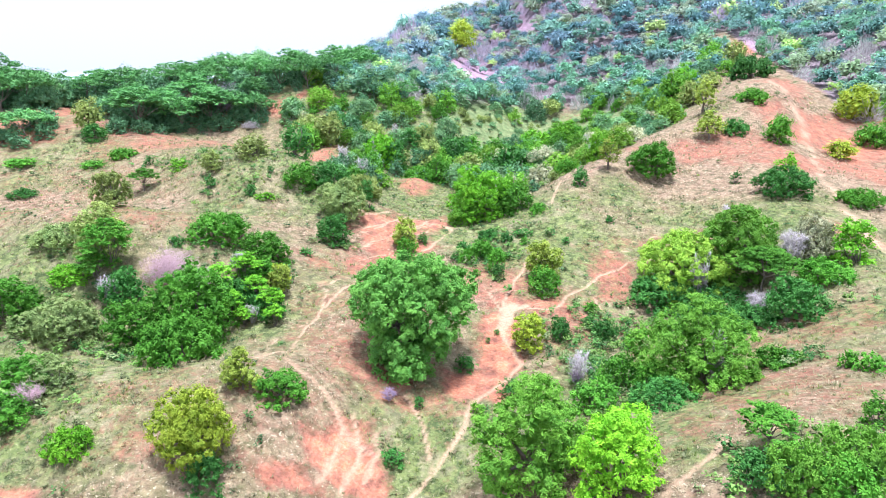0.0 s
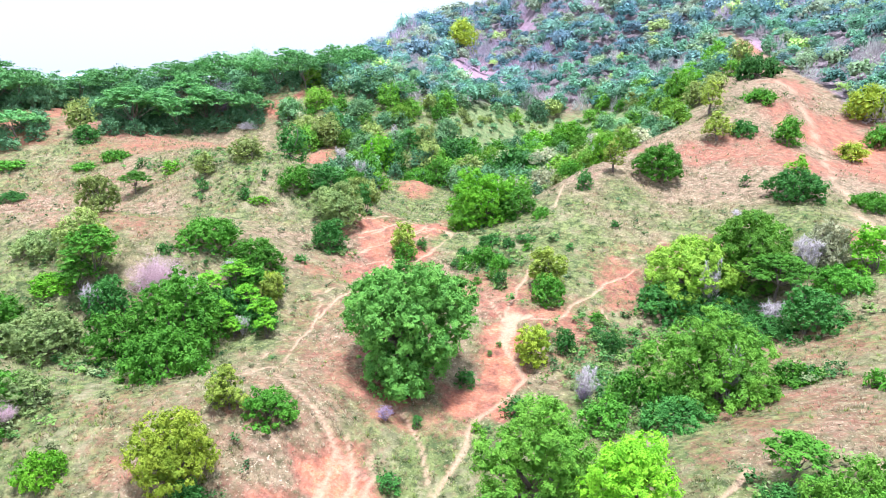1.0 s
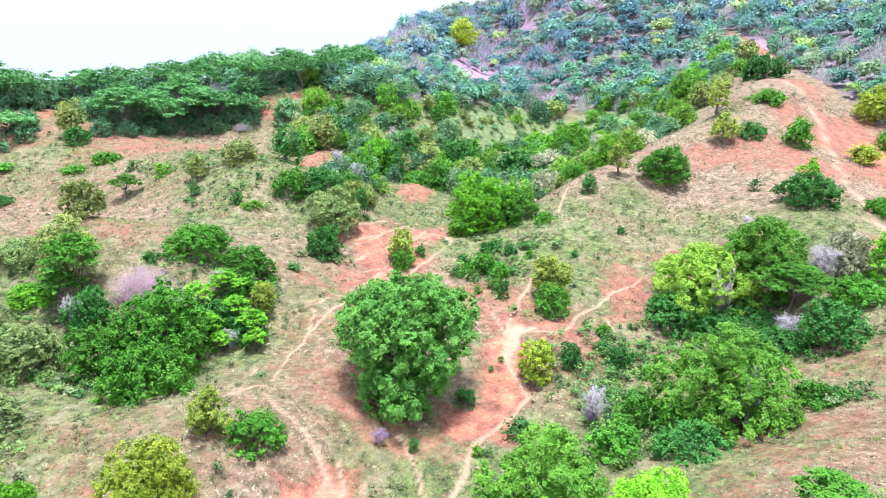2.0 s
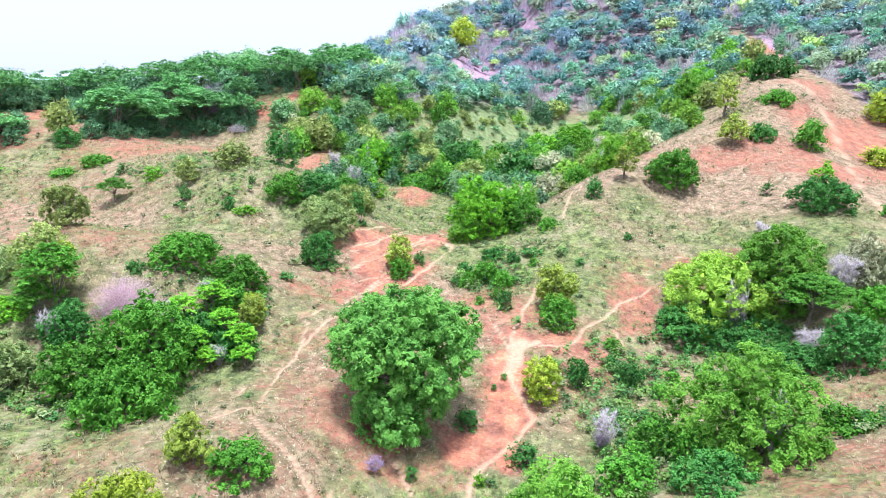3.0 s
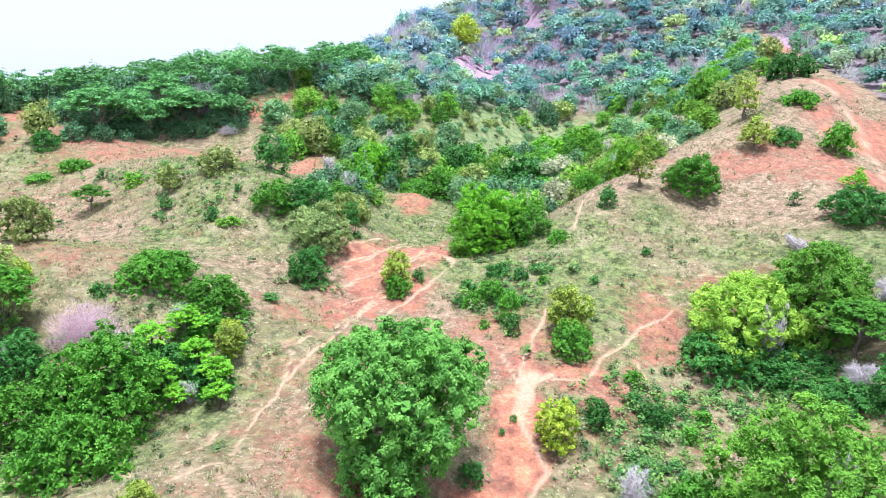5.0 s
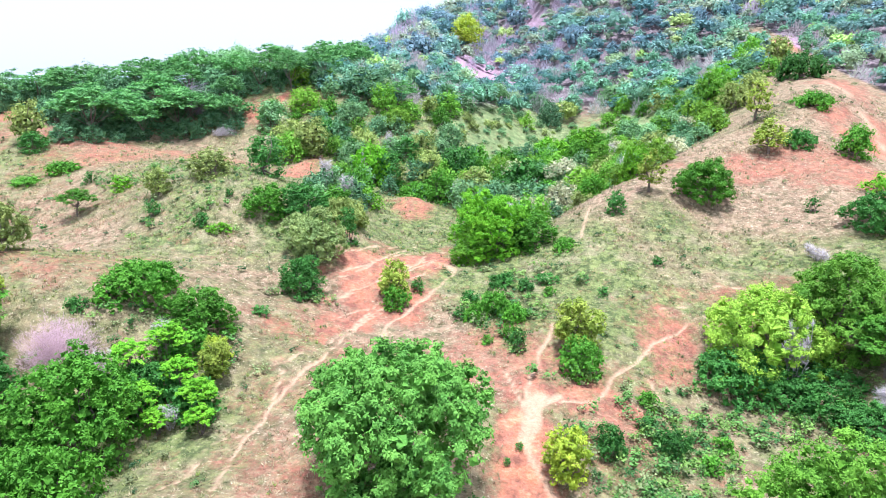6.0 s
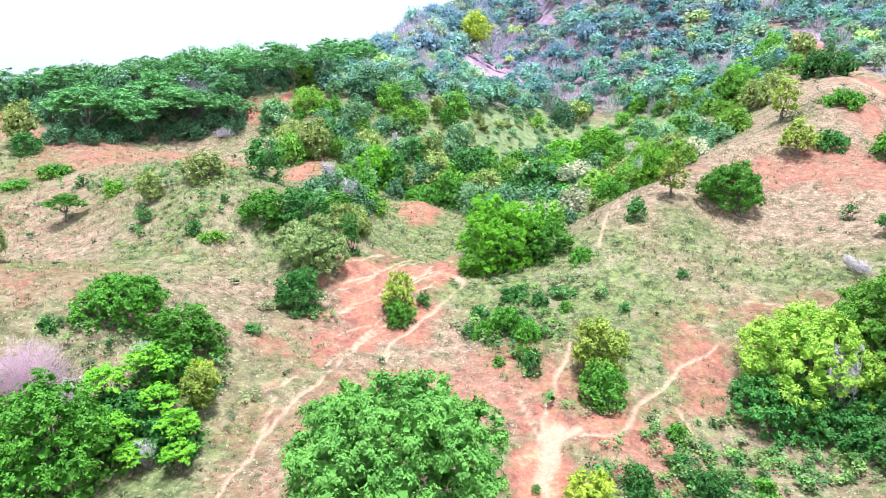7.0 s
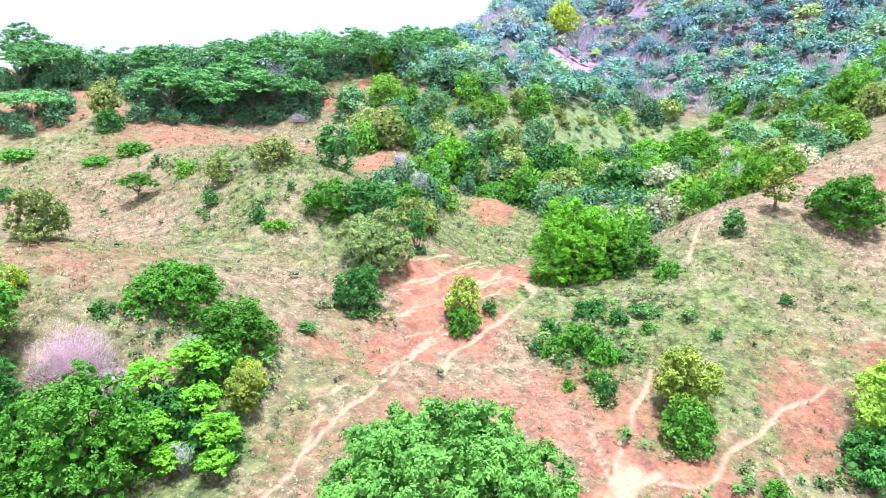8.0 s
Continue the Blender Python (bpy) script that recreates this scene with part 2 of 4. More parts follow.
def grain(n, l, scale, detail=5.0, low=0.3, high=0.7, coords=None):
    t = n.new("ShaderNodeTexNoise")
    t.inputs["Scale"].default_value, t.inputs["Detail"].default_value, t.inputs["Roughness"].default_value = scale, detail, 0.65
    if coords:
        l.new(coords, t.inputs["Vector"])
    r = n.new("ShaderNodeMapRange")
    r.inputs["From Min"].default_value, r.inputs["From Max"].default_value = low, high
    l.new(t.outputs["Fac"], r.inputs["Value"])
    return r.outputs["Result"]


def leaf_material(name, dark, light, through=0.14, gloss=0.6):
    m, n, l, b = material(name)
    geo, info, spray = n.new("ShaderNodeNewGeometry"), n.new("ShaderNodeObjectInfo"), n.new("ShaderNodeAttribute")
    spray.attribute_name = "spray"
    col = mixed(n, l, mixed(n, l, 0.55, geo.outputs["Random Per Island"], spray.outputs["Fac"]), dark, light)
    place = n.new("ShaderNodeTexCoord")
    col = mixed(n, l, grain(n, l, 0.9, 3, 0.35, 0.7, place.outputs["Object"]), col, mixed(n, l, 0.5, light, (light[0] * 1.5, light[1] * 1.25, light[2])))
    hue = n.new("ShaderNodeHueSaturation")
    vary = n.new("ShaderNodeMapRange")
    vary.inputs["To Min"].default_value, vary.inputs["To Max"].default_value = 0.75, 1.2
    l.new(info.outputs["Random"], vary.inputs["Value"])
    l.new(vary.outputs["Result"], hue.inputs["Value"])
    l.new(col, hue.inputs["Color"])
    b.inputs["Roughness"].default_value = gloss
    b.inputs["Specular IOR Level"].default_value = 0.14
    l.new(hue.outputs["Color"], b.inputs["Base Color"])
    back, both = n.new("ShaderNodeBsdfTranslucent"), n.new("ShaderNodeMixShader")
    l.new(hue.outputs["Color"], back.inputs["Color"])
    both.inputs["Fac"].default_value = through
    l.new(b.outputs["BSDF"], both.inputs[1])
    l.new(back.outputs["BSDF"], both.inputs[2])
    l.new(both.outputs["Shader"], n["Material Output"].inputs["Surface"])
    return m


def bark_material(name, dark, light):
    m, n, l, b = material(name)
    place = n.new("ShaderNodeTexCoord")
    f = grain(n, l, 6, 6, 0.3, 0.7, place.outputs["Object"])
    l.new(mixed(n, l, f, dark, light), b.inputs["Base Color"])
    b.inputs["Roughness"].default_value = 0.9
    bump = n.new("ShaderNodeBump")
    bump.inputs["Strength"].default_value = 0.5
    l.new(f, bump.inputs["Height"])
    l.new(bump.outputs["Normal"], b.inputs["Normal"])
    return m


def ground_material():
    m, n, l, b = material("hillside_ground")
    place = n.new("ShaderNodeTexCoord").outputs["Object"]

    def layer(name):
        a = n.new("ShaderNodeAttribute")
        a.attribute_name = name
        return a.outputs["Fac"]

    fine, mid, wide = grain(n, l, 4.5, 6, 0.3, 0.7, place), grain(n, l, 0.9, 6, 0.35, 0.68, place), grain(n, l, 0.12, 4, 0.35, 0.65, place)
    speck = grain(n, l, 2.4, 8, 0.42, 0.62, place)
    dry = mixed(n, l, wide, (0.30, 0.19, 0.12), (0.275, 0.22, 0.112))
    dry = mixed(n, l, mid, dry, (0.48, 0.365, 0.22))
    dry = mixed(n, l, grain(n, l, 1.3, 9, 0.47, 0.60, place), dry, (0.125, 0.125, 0.055))
    dry = mixed(n, l, fine, mixed(n, l, 0.45, dry, (0.20, 0.12, 0.08)), dry)
    green = mixed(n, l, mid, (0.165, 0.21, 0.06), (0.32, 0.36, 0.115))
    green = mixed(n, l, grain(n, l, 1.7, 9, 0.45, 0.58, place), green, (0.07, 0.10, 0.03))
    green = mixed(n, l, grain(n, l, 0.5, 7, 0.50, 0.66, place), green, (0.36, 0.31, 0.17))
    green = mixed(n, l, fine, mixed(n, l, 0.5, green, (0.13, 0.17, 0.07)), green)
    dry = mixed(n, l, grain(n, l, 5.2, 3, 0.57, 0.66, place), dry, (0.61, 0.49, 0.32))
    dry = mixed(n, l, grain(n, l, 4.1, 4, 0.60, 0.68, place), dry, (0.13, 0.10, 0.06))
    green = mixed(n, l, grain(n, l, 5.2, 3, 0.60, 0.72, place), green, (0.42, 0.40, 0.21))
    col = mixed(n, l, layer("lush"), dry, green)
    # the cooler green laid over the meadow stands for distance haze
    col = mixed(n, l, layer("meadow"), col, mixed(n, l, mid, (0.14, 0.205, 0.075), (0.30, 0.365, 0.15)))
    # dead leaves, with the mauve of distance haze put into their colour
    leaves = mixed(n, l, speck, (0.13, 0.11, 0.12), (0.36, 0.29, 0.31))
    col = mixed(n, l, layer("litter_haze"), col, leaves)
    soil = mixed(n, l, wide, (0.32, 0.105, 0.062), (0.375, 0.165, 0.115))
    soil = mixed(n, l, mid, soil, (0.44, 0.20, 0.135))
    soil = mixed(n, l, speck, mixed(n, l, 0.7, soil, (0.22, 0.10, 0.06)), soil)
    soil = mixed(n, l, grain(n, l, 4.4, 4, 0.55, 0.66, place), soil, (0.17, 0.095, 0.055))
    soil = mixed(n, l, grain(n, l, 8.0, 6, 0.35, 0.65, place), mixed(n, l, 0.4, soil, (0.26, 0.12, 0.08)), soil)
    scour = n.new("ShaderNodeMath")
    scour.operation = "MULTIPLY"
    l.new(grain(n, l, 0.7, 8, 0.38, 0.60, place), scour.inputs[0])
    l.new(layer("bare"), scour.inputs[1])
    worst = n.new("ShaderNodeMath")
    worst.operation = "MULTIPLY"
    l.new(scour.outputs["Value"], worst.inputs[0])
    l.new(layer("bare"), worst.inputs[1])
    soil = mixed(n, l, worst.outputs["Value"], soil, mixed(n, l, fine, (0.66, 0.20, 0.085), (0.78, 0.37, 0.215)))
    # bare mountain soil is painted mauve for distance haze
    soil = mixed(n, l, layer("litter_haze"), soil, mixed(n, l, mid, (0.34, 0.22, 0.29), (0.54, 0.37, 0.45)))
    ragged = n.new("ShaderNodeMath")
    ragged.operation = "MULTIPLY_ADD"
    l.new(mixed(n, l, 0.45, grain(n, l, 0.8, 9, 0.3, 0.7, place), grain(n, l, 3.5, 6, 0.3, 0.7, place)), ragged.inputs[0])
    ragged.inputs[1].default_value = 1.15
    l.new(layer("bare"), ragged.inputs[2])
    broken = n.new("ShaderNodeMapRange")
    broken.inputs["From Min"].default_value, broken.inputs["From Max"].default_value = 0.66, 1.32
    l.new(ragged.outputs["Value"], broken.inputs["Value"])
    col = mixed(n, l, broken.outputs["Result"], col, soil)
    # straw, stalks and bare gaps between the tussocks
    stalks = n.new("ShaderNodeMapRange")
    stalks.inputs["To Min"].default_value, stalks.inputs["To Max"].default_value = 0.66, 1.28
    l.new(mixed(n, l, 0.5, grain(n, l, 3.1, 5, 0.36, 0.64, place), grain(n, l, 1.15, 7, 0.36, 0.64, place)), stalks.inputs["Value"])
    col = mixed(n, l, 1.0, col, stalks.outputs["Result"], "MULTIPLY")
    tread = mixed(n, l, fine, (0.46, 0.30, 0.175), (0.62, 0.44, 0.28))
    worn = n.new("ShaderNodeMath")
    worn.operation = "MULTIPLY"
    l.new(layer("trodden"), worn.inputs[0])
    part_worn = n.new("ShaderNodeMapRange")
    part_worn.inputs["To Min"].default_value, part_worn.inputs["To Max"].default_value = 0.8, 1.0
    l.new(mid, part_worn.inputs["Value"])
    l.new(part_worn.outputs["Result"], worn.inputs[1])
    col = mixed(n, l, worn.outputs["Value"], col, tread)
    l.new(col, b.inputs["Base Color"])
    b.inputs["Roughness"].default_value = 0.95
    b.inputs["Specular IOR Level"].default_value = 0.15
    bump = n.new("ShaderNodeBump")
    bump.inputs["Strength"].default_value, bump.inputs["Distance"].default_value = 0.7, 0.25
    l.new(mixed(n, l, 0.5, fine, mid), bump.inputs["Height"])
    l.new(bump.outputs["Normal"], b.inputs["Normal"])
    return m


def tinted_material(name, through=0.08):
    """Far foliage, whose colour differs from plant to plant."""
    m, n, l, b = material(name)
    a, geo = n.new("ShaderNodeAttribute"), n.new("ShaderNodeNewGeometry")
    a.attribute_name = "tint"
    vary = n.new("ShaderNodeMapRange")
    vary.inputs["To Min"].default_value, vary.inputs["To Max"].default_value = 0.9, 1.1
    l.new(geo.outputs["Random Per Island"], vary.inputs["Value"])
    hue = n.new("ShaderNodeHueSaturation")
    l.new(vary.outputs["Result"], hue.inputs["Value"])
    l.new(a.outputs["Color"], hue.inputs["Color"])
    l.new(hue.outputs["Color"], b.inputs["Base Color"])
    b.inputs["Roughness"].default_value = 0.6
    b.inputs["Specular IOR Level"].default_value = 0.25
    back, both = n.new("ShaderNodeBsdfTranslucent"), n.new("ShaderNodeMixShader")
    l.new(hue.outputs["Color"], back.inputs["Color"])
    both.inputs["Fac"].default_value = through
    l.new(b.outputs["BSDF"], both.inputs[1])
    l.new(back.outputs["BSDF"], both.inputs[2])
    l.new(both.outputs["Shader"], n["Material Output"].inputs["Surface"])
    return m


GROUND = ground_material()
LEAF = {
    "broad": leaf_material("broad_leaf", (0.048, 0.165, 0.023), (0.164, 0.403, 0.066)),
    "green": leaf_material("green_leaf", (0.036, 0.148, 0.011), (0.127, 0.371, 0.033)),
    "bright": leaf_material("bright_leaf", (0.062, 0.251, 0.009), (0.212, 0.530, 0.025)),
    "dark": leaf_material("dark_leaf", (0.025, 0.110, 0.020), (0.085, 0.276, 0.050)),
    "yellow": leaf_material("yellow_leaf", (0.159, 0.291, 0.015), (0.424, 0.572, 0.050)),
    "olive": leaf_material("olive_leaf", (0.13, 0.215, 0.045), (0.36, 0.47, 0.13)),
    "lime": leaf_material("lime_leaf", (0.098, 0.331, 0.009), (0.286, 0.615, 0.025)),
    "feather": leaf_material("feathery_leaf", (0.077, 0.221, 0.017), (0.254, 0.498, 0.050)),
    # a little distance haze is put into this leaf colour as blue
    "ridge": leaf_material("ridge_haze_leaf", (0.050, 0.179, 0.060), (0.180, 0.445, 0.127)),
    "sunny": leaf_material("sunny_leaf", (0.322, 0.499, 0.029), (0.615, 0.784, 0.066)),
    "fresh": leaf_material("fresh_leaf", (0.062, 0.206, 0.016), (0.212, 0.488, 0.050)),
    # the extra blue in cool and deep is painted distance haze
    "cool": leaf_material("cool_haze_leaf", (0.077, 0.213, 0.087), (0.254, 0.477, 0.201)),
    "deep": leaf_material("deep_haze_leaf", (0.051, 0.154, 0.073), (0.159, 0.350, 0.159)),
    "pale": leaf_material("pale_leaf", (0.265, 0.322, 0.154), (0.572, 0.615, 0.382)),
    "sage": leaf_material("sage_leaf", (0.14, 0.26, 0.06), (0.36, 0.50, 0.17)),
    "ochre": leaf_material("ochre_leaf", (0.12, 0.225, 0.02), (0.35, 0.47, 0.07)),
    "glade": leaf_material("glade_leaf", (0.11, 0.28, 0.02), (0.37, 0.60, 0.07)),
}
BARK = bark_material("bark", (0.10, 0.075, 0.055), (0.26, 0.21, 0.17))
TWIG_PINK = bark_material("pink_twigs", (0.42, 0.27, 0.28), (0.62, 0.45, 0.47))
TWIG_MAUVE = bark_material("mauve_twigs", (0.25, 0.175, 0.26), (0.42, 0.32, 0.43))
TWIG_GREY = bark_material("grey_twigs", (0.36, 0.32, 0.31), (0.58, 0.53, 0.51))
FAR_LEAF = tinted_material("far_foliage", 0.25)
GRASS = tinted_material("grass_blades", 0.35)


# ---- mesh helpers ----
def mesh_from(name, verts, faces, mat, smooth=False, tone=None):
    """A mesh of faces that all have as many corners."""
    me = bpy.data.meshes.new(name)
    verts, faces = np.asarray(verts, np.float32), np.asarray(faces, np.int32)
    k = faces.shape[1]
    me.vertices.add(len(verts))
    me.vertices.foreach_set("co", verts.ravel())
    me.loops.add(faces.size)
    me.loops.foreach_set("vertex_index", faces.ravel())
    me.polygons.add(len(faces))
    me.polygons.foreach_set("loop_start", np.arange(0, faces.size, k, dtype=np.int32))
    if smooth:
        me.polygons.foreach_set("use_smooth", np.ones(len(faces), bool))
    me.update(calc_edges=True)
    me.materials.append(mat)
    if tone is not None:
        me.attributes.new("spray", "FLOAT", "POINT").data.foreach_set("value", np.asarray(tone, np.float32))
    return me


def part(name, me, parent, label=""):
    ob = new(name, me)
    ob.parent = parent
    return tagged(ob, label)


def unit(v):
    return v / np.maximum(np.linalg.norm(v, axis=-1, keepdims=True), 1e-9)


def tubes(branches, sides=5):
    """Tapered tubes along lists of (points, radii)."""
    verts, faces, start = [], [], 0
    for pts, radii in branches:
        pts, ring = np.asarray(pts, float), []
        for n, q in enumerate(pts):
            d = unit(pts[min(n + 1, len(pts) - 1)] - pts[max(n - 1, 0)])
            side = unit(np.cross(d, [0.31, 0.95, 0.07]))
            other = np.cross(d, side)
            for s in range(sides):
                a = 2 * math.pi * s / sides
                ring.append(q + radii[n] * (math.cos(a) * side + math.sin(a) * other))
        verts += ring
        for n in range(len(pts) - 1):
            for s in range(sides):
                a, b = start + n * sides + s, start + n * sides + (s + 1) % sides
                faces.append((a, b, b + sides, a + sides))
        start += len(ring)
    return np.array(verts), np.array(faces)


def bent(rng, a, b, r0, r1, wave=0.08, steps=5):
    a, b = np.asarray(a, float), np.asarray(b, float)
    s = np.linspace(0, 1, steps)[:, None]
    pts = a + (b - a) * s + np.sin(s * math.pi) * rng.normal(0, wave, 3) * np.linalg.norm(b - a)
    return pts, np.linspace(r0, r1, steps)


def crown_lobes(rng, shape, w, h, base):
    """Rounded masses that make up a crown: centres and radii."""
    r, lobes = w / 2, []
    if shape == "umbrella":
        # flat pads of foliage, the outer ones hung lower
        for n in range(26):
            a, s = n * 2.399 + rng.uniform(-0.4, 0.4), math.sqrt((n + 0.5) / 26)
            d = r * 0.82 * s * rng.uniform(0.8, 1.08)
            z = h * (0.95 - 0.36 * s ** 1.5 + rng.uniform(-0.10, 0.02))
            lobes.append((d * math.cos(a), d * math.sin(a), z, r * rng.uniform(0.17, 0.33), 0.30))
    elif shape == "column":
        for n in range(22):
            s = (n + rng.uniform(0, 1)) / 22
            k = r * (0.35 + 0.5 * math.sin(math.pi * min(1, s * 0.75 + 0.2)))
            a = rng.uniform(0, 2 * math.pi)
            lobes.append((k * 0.7 * math.cos(a), k * 0.7 * math.sin(a), base + (h - base) * (0.06 + 0.80 * s), k * rng.uniform(0.4, 0.66), 0.9))
    else:
        if shape == "big":
            # an egg-shaped crown whose lower boughs hang down the slope to the ground
            for n in range(92):
                s, a = 0.02 + 0.94 * ((n + 0.5) / 92) ** 0.85, n * 2.399 + rng.uniform(-0.4, 0.4)
                reach = r * np.interp(s, (0.05, 0.2, 0.33, 0.46, 0.62, 0.8, 0.92, 1), (0.36, 0.50, 0.62, 0.90, 1.0, 0.9, 0.62, 0.2))
                size = r * rng.uniform(0.14, 0.26)
                out = max(0.1, (reach - size * 0.7) * rng.uniform(0.84, 1.08))
                lobes.append((out * math.cos(a) + 0.04 * r, out * math.sin(a) - 0.66 * r * min(1, max(0, (0.52 - s) / 0.38)), h * s - size * 0.35, size, 0.75))
            for n in range(14):
                a, d, s = n * 2.399, r * 0.45, 0.2 + 0.045 * n
                lobes.append((d * math.cos(a) * 0.8, d * math.sin(a) - 0.45 * r * max(0, (0.52 - s) / 0.38), h * s, r * 0.28, 0.9))
        count = 0 if shape == "big" else 14 if w < 1.8 else 20 if w < 3.6 else 30
        lean, askew = rng.uniform(0, 6.28), rng.uniform(0.10, 0.24)
        for n in range(count):
            s, a = (n + 0.5) / count, n * 2.399 + rng.uniform(-0.4, 0.4)
            up = 1 - s * 1.3
            flat = math.sqrt(1 - up * up) if up > 0 else 1.0
            size, rise = r * rng.uniform(0.15, 0.40), (h - base) * (0.66 if up > 0 else 0.34) * (1 + askew * math.cos(a * 2 + lean))
            out = (r - size * 0.8) * rng.uniform(0.66, 1.12) * (1 + askew * math.cos(a - lean))
            lobes.append((flat * out * math.cos(a), flat * out * math.sin(a), base + (h - base) * 0.34 + up * max(0.1, rise - size * 0.7), size, 0.85))
        if shape == "dome":
            for n in range(7):
                a, size = n * 0.9 + rng.uniform(-0.3, 0.3), min(r * rng.uniform(0.24, 0.36), h * 0.4)
                lobes.append(((r - size) * math.cos(a), (r - size) * math.sin(a), base * 1.2 + size * rng.uniform(-0.25, 0.4), size, 0.9))
        lobes.append((0, 0, base + (h - base) * 0.45, r * 0.55, 0.8))
    return np.array(lobes)


def crown_fillers(rng, lobes, share):
    """Rough filler masses inside the lobes, added to block light through the crown."""
    g = (1 + 5 ** 0.5) / 2
    v = np.array([q for i in (-1, 1) for j in (-g, g) for q in ((0, i, j), (i, j, 0), (j, 0, i))], float)
    f = [q for q in itertools.combinations(range(12), 3) if all(np.linalg.norm(v[a] - v[b]) < 2.1 for a, b in itertools.combinations(q, 2))]
    v, f, m = unit(v), np.array(f), len(lobes)
    wild = v[None] * rng.uniform(0.86, 1.08, (m, len(v), 1)) * share
    at = lobes[:, None, :3] + wild * lobes[:, None, 3:4] * np.stack([np.ones(m), np.ones(m), lobes[:, 4]], 1)[:, None]
    return at.reshape(-1, 3), (f[None] + np.arange(m)[:, None, None] * len(v)).reshape(-1, f.shape[1])


def joined(a, b):
    return np.vstack([a[0], b[0]]), np.vstack([a[1], b[1] + len(a[0])])


def tufts(rng, lobes, size):
    """Small rounded sprays over the outsides of the lobes: places, outward ways and radii."""
    many = np.clip((lobes[:, 3] / size) ** 2 * 3.6, 3, 60).astype(int)
    own = np.repeat(np.arange(len(lobes)), many)
    n = len(own)
    d = unit(rng.normal(size=(n, 3)))
    d[:, 2] = np.where((d[:, 2] < -0.3) & (rng.rand(n) < 0.75), -d[:, 2], d[:, 2])
    squash = np.stack([np.ones(len(lobes)), np.ones(len(lobes)), lobes[:, 4]], 1)
    at = lobes[own, :3] + d * lobes[own, 3:4] * rng.uniform(0.78, 0.98, (n, 1)) * squash[own]
    gap = (np.linalg.norm((at[:, None] - lobes[None, :, :3]) / squash, axis=2) / lobes[:, 3]).min(axis=1)
    keep = gap > 0.72
    if keep.sum() < 4:
        keep[:] = True
    return at[keep], d[keep], np.minimum(size * rng.uniform(0.65, 1.3, n), lobes[own, 3] * 0.75)[keep]


def leaf_cloud(rng, lobes, count, length, wide=0.5, rosette=6, droop=0.25, simple=False, level=False, rough=0.34, size=0.4, share=0.0):
    """Leaves, each a small folded blade, in rounded sprays over the outsides of the lobes. Gives vertices, faces and a tone for each vertex."""
    heart, way, round_ = tufts(rng, lobes, size)
    n = max(1, count // rosette)
    pick = rng.choice(len(heart), n, p=round_ ** 2 / (round_ ** 2).sum())
    d = unit(rng.normal(0, 0.62, (n, 3)) + way[pick] * 0.75 + np.array([0, 0, 0.5]))
    reach = rng.uniform(0.5, 1.05, n) + 0.45 * rng.rand(n) * (rng.rand(n) < 0.10)
    at = heart[pick] + d * (round_[pick] * reach)[:, None] * np.array([1, 1, 0.35 if level else 0.8])
    tone = np.repeat(rng.rand(len(heart))[pick], rosette)
    at, d = np.repeat(at, rosette, 0), np.repeat(d, rosette, 0)
    k = len(at)
    spin = unit(np.cross(d, rng.normal(size=(k, 3))))
    along = unit(spin * 0.9 + d * rng.uniform(0.0, 0.7, (k, 1)) + np.array([0, 0, -droop]))
    normal = unit(d + rng.normal(0, rough, (k, 3)) + np.array([0, 0, 0.2]))
    if level:
        # leaves held flat, as on tiered boughs
        normal = unit(np.array([0, 0, 0.8]) + 0.6 * d + rng.normal(0, 0.22, (k, 3)))
        along = unit(np.cross(normal, rng.normal(size=(k, 3))))
    side = unit(np.cross(along, normal))
    ln = length * rng.uniform(0.6, 1.25, (k, 1))
    foot = at + spin * length * 0.12 + rng.normal(0, length * 0.16, (k, 3))
    mid = foot + along * ln * 0.5 + normal * ln * 0.06
    v = np.stack([foot, mid + side * ln * wide * 0.5, foot + along * ln - np.array([0, 0, 0.08]) * ln, mid - side * ln * wide * 0.5], 1)
    if simple:
        v = v[:, [0, 1, 2]] + (v[:, 3:4] - v[:, 0:1]) * np.array([[[0.8], [0], [0]]])
    tone = np.repeat(tone, v.shape[1])
    out = v.reshape(-1, 3), np.arange(v.shape[0] * v.shape[1]).reshape(k, -1)
    # broad filler leaves crossed in the heart of each spray close the crown, toned slightly darker
    if not share:
        own = np.repeat(np.arange(len(lobes)), 3)
        heart = np.vstack([heart, lobes[own, :3] + unit(rng.normal(size=(len(own), 3))) * lobes[own, 3:4] * 0.3])
        round_ = np.concatenate([round_, lobes[own, 3] * 0.6])
    m, few = len(heart), 2 if simple and not level else 3
    a = unit(rng.normal(size=(m, few, 3)))
    b = unit(np.cross(a, rng.normal(size=(m, few, 3))))
    c, d = heart[:, None] - np.array([0, 0, 0.1]) * round_[:, None, None], round_[:, None, None] * (0.6 if simple else 0.52) * np.array([1, 1, 0.4 if level else 0.8])
    heart_leaves = np.stack([c + a * d, c + b * d, c - a * d, c - b * d][:v.shape[1]], 2).reshape(-1, 3)
    out = joined(out, (heart_leaves, np.arange(len(heart_leaves)).reshape(-1, v.shape[1])))
    tone = np.concatenate([tone, np.full(len(heart_leaves), 0.4)])
    if share:
        inner = crown_fillers(rng, lobes, share)
        out, tone = joined(out, inner), np.concatenate([tone, np.full(len(inner[0]), 0.5)])
    return (*out, tone)


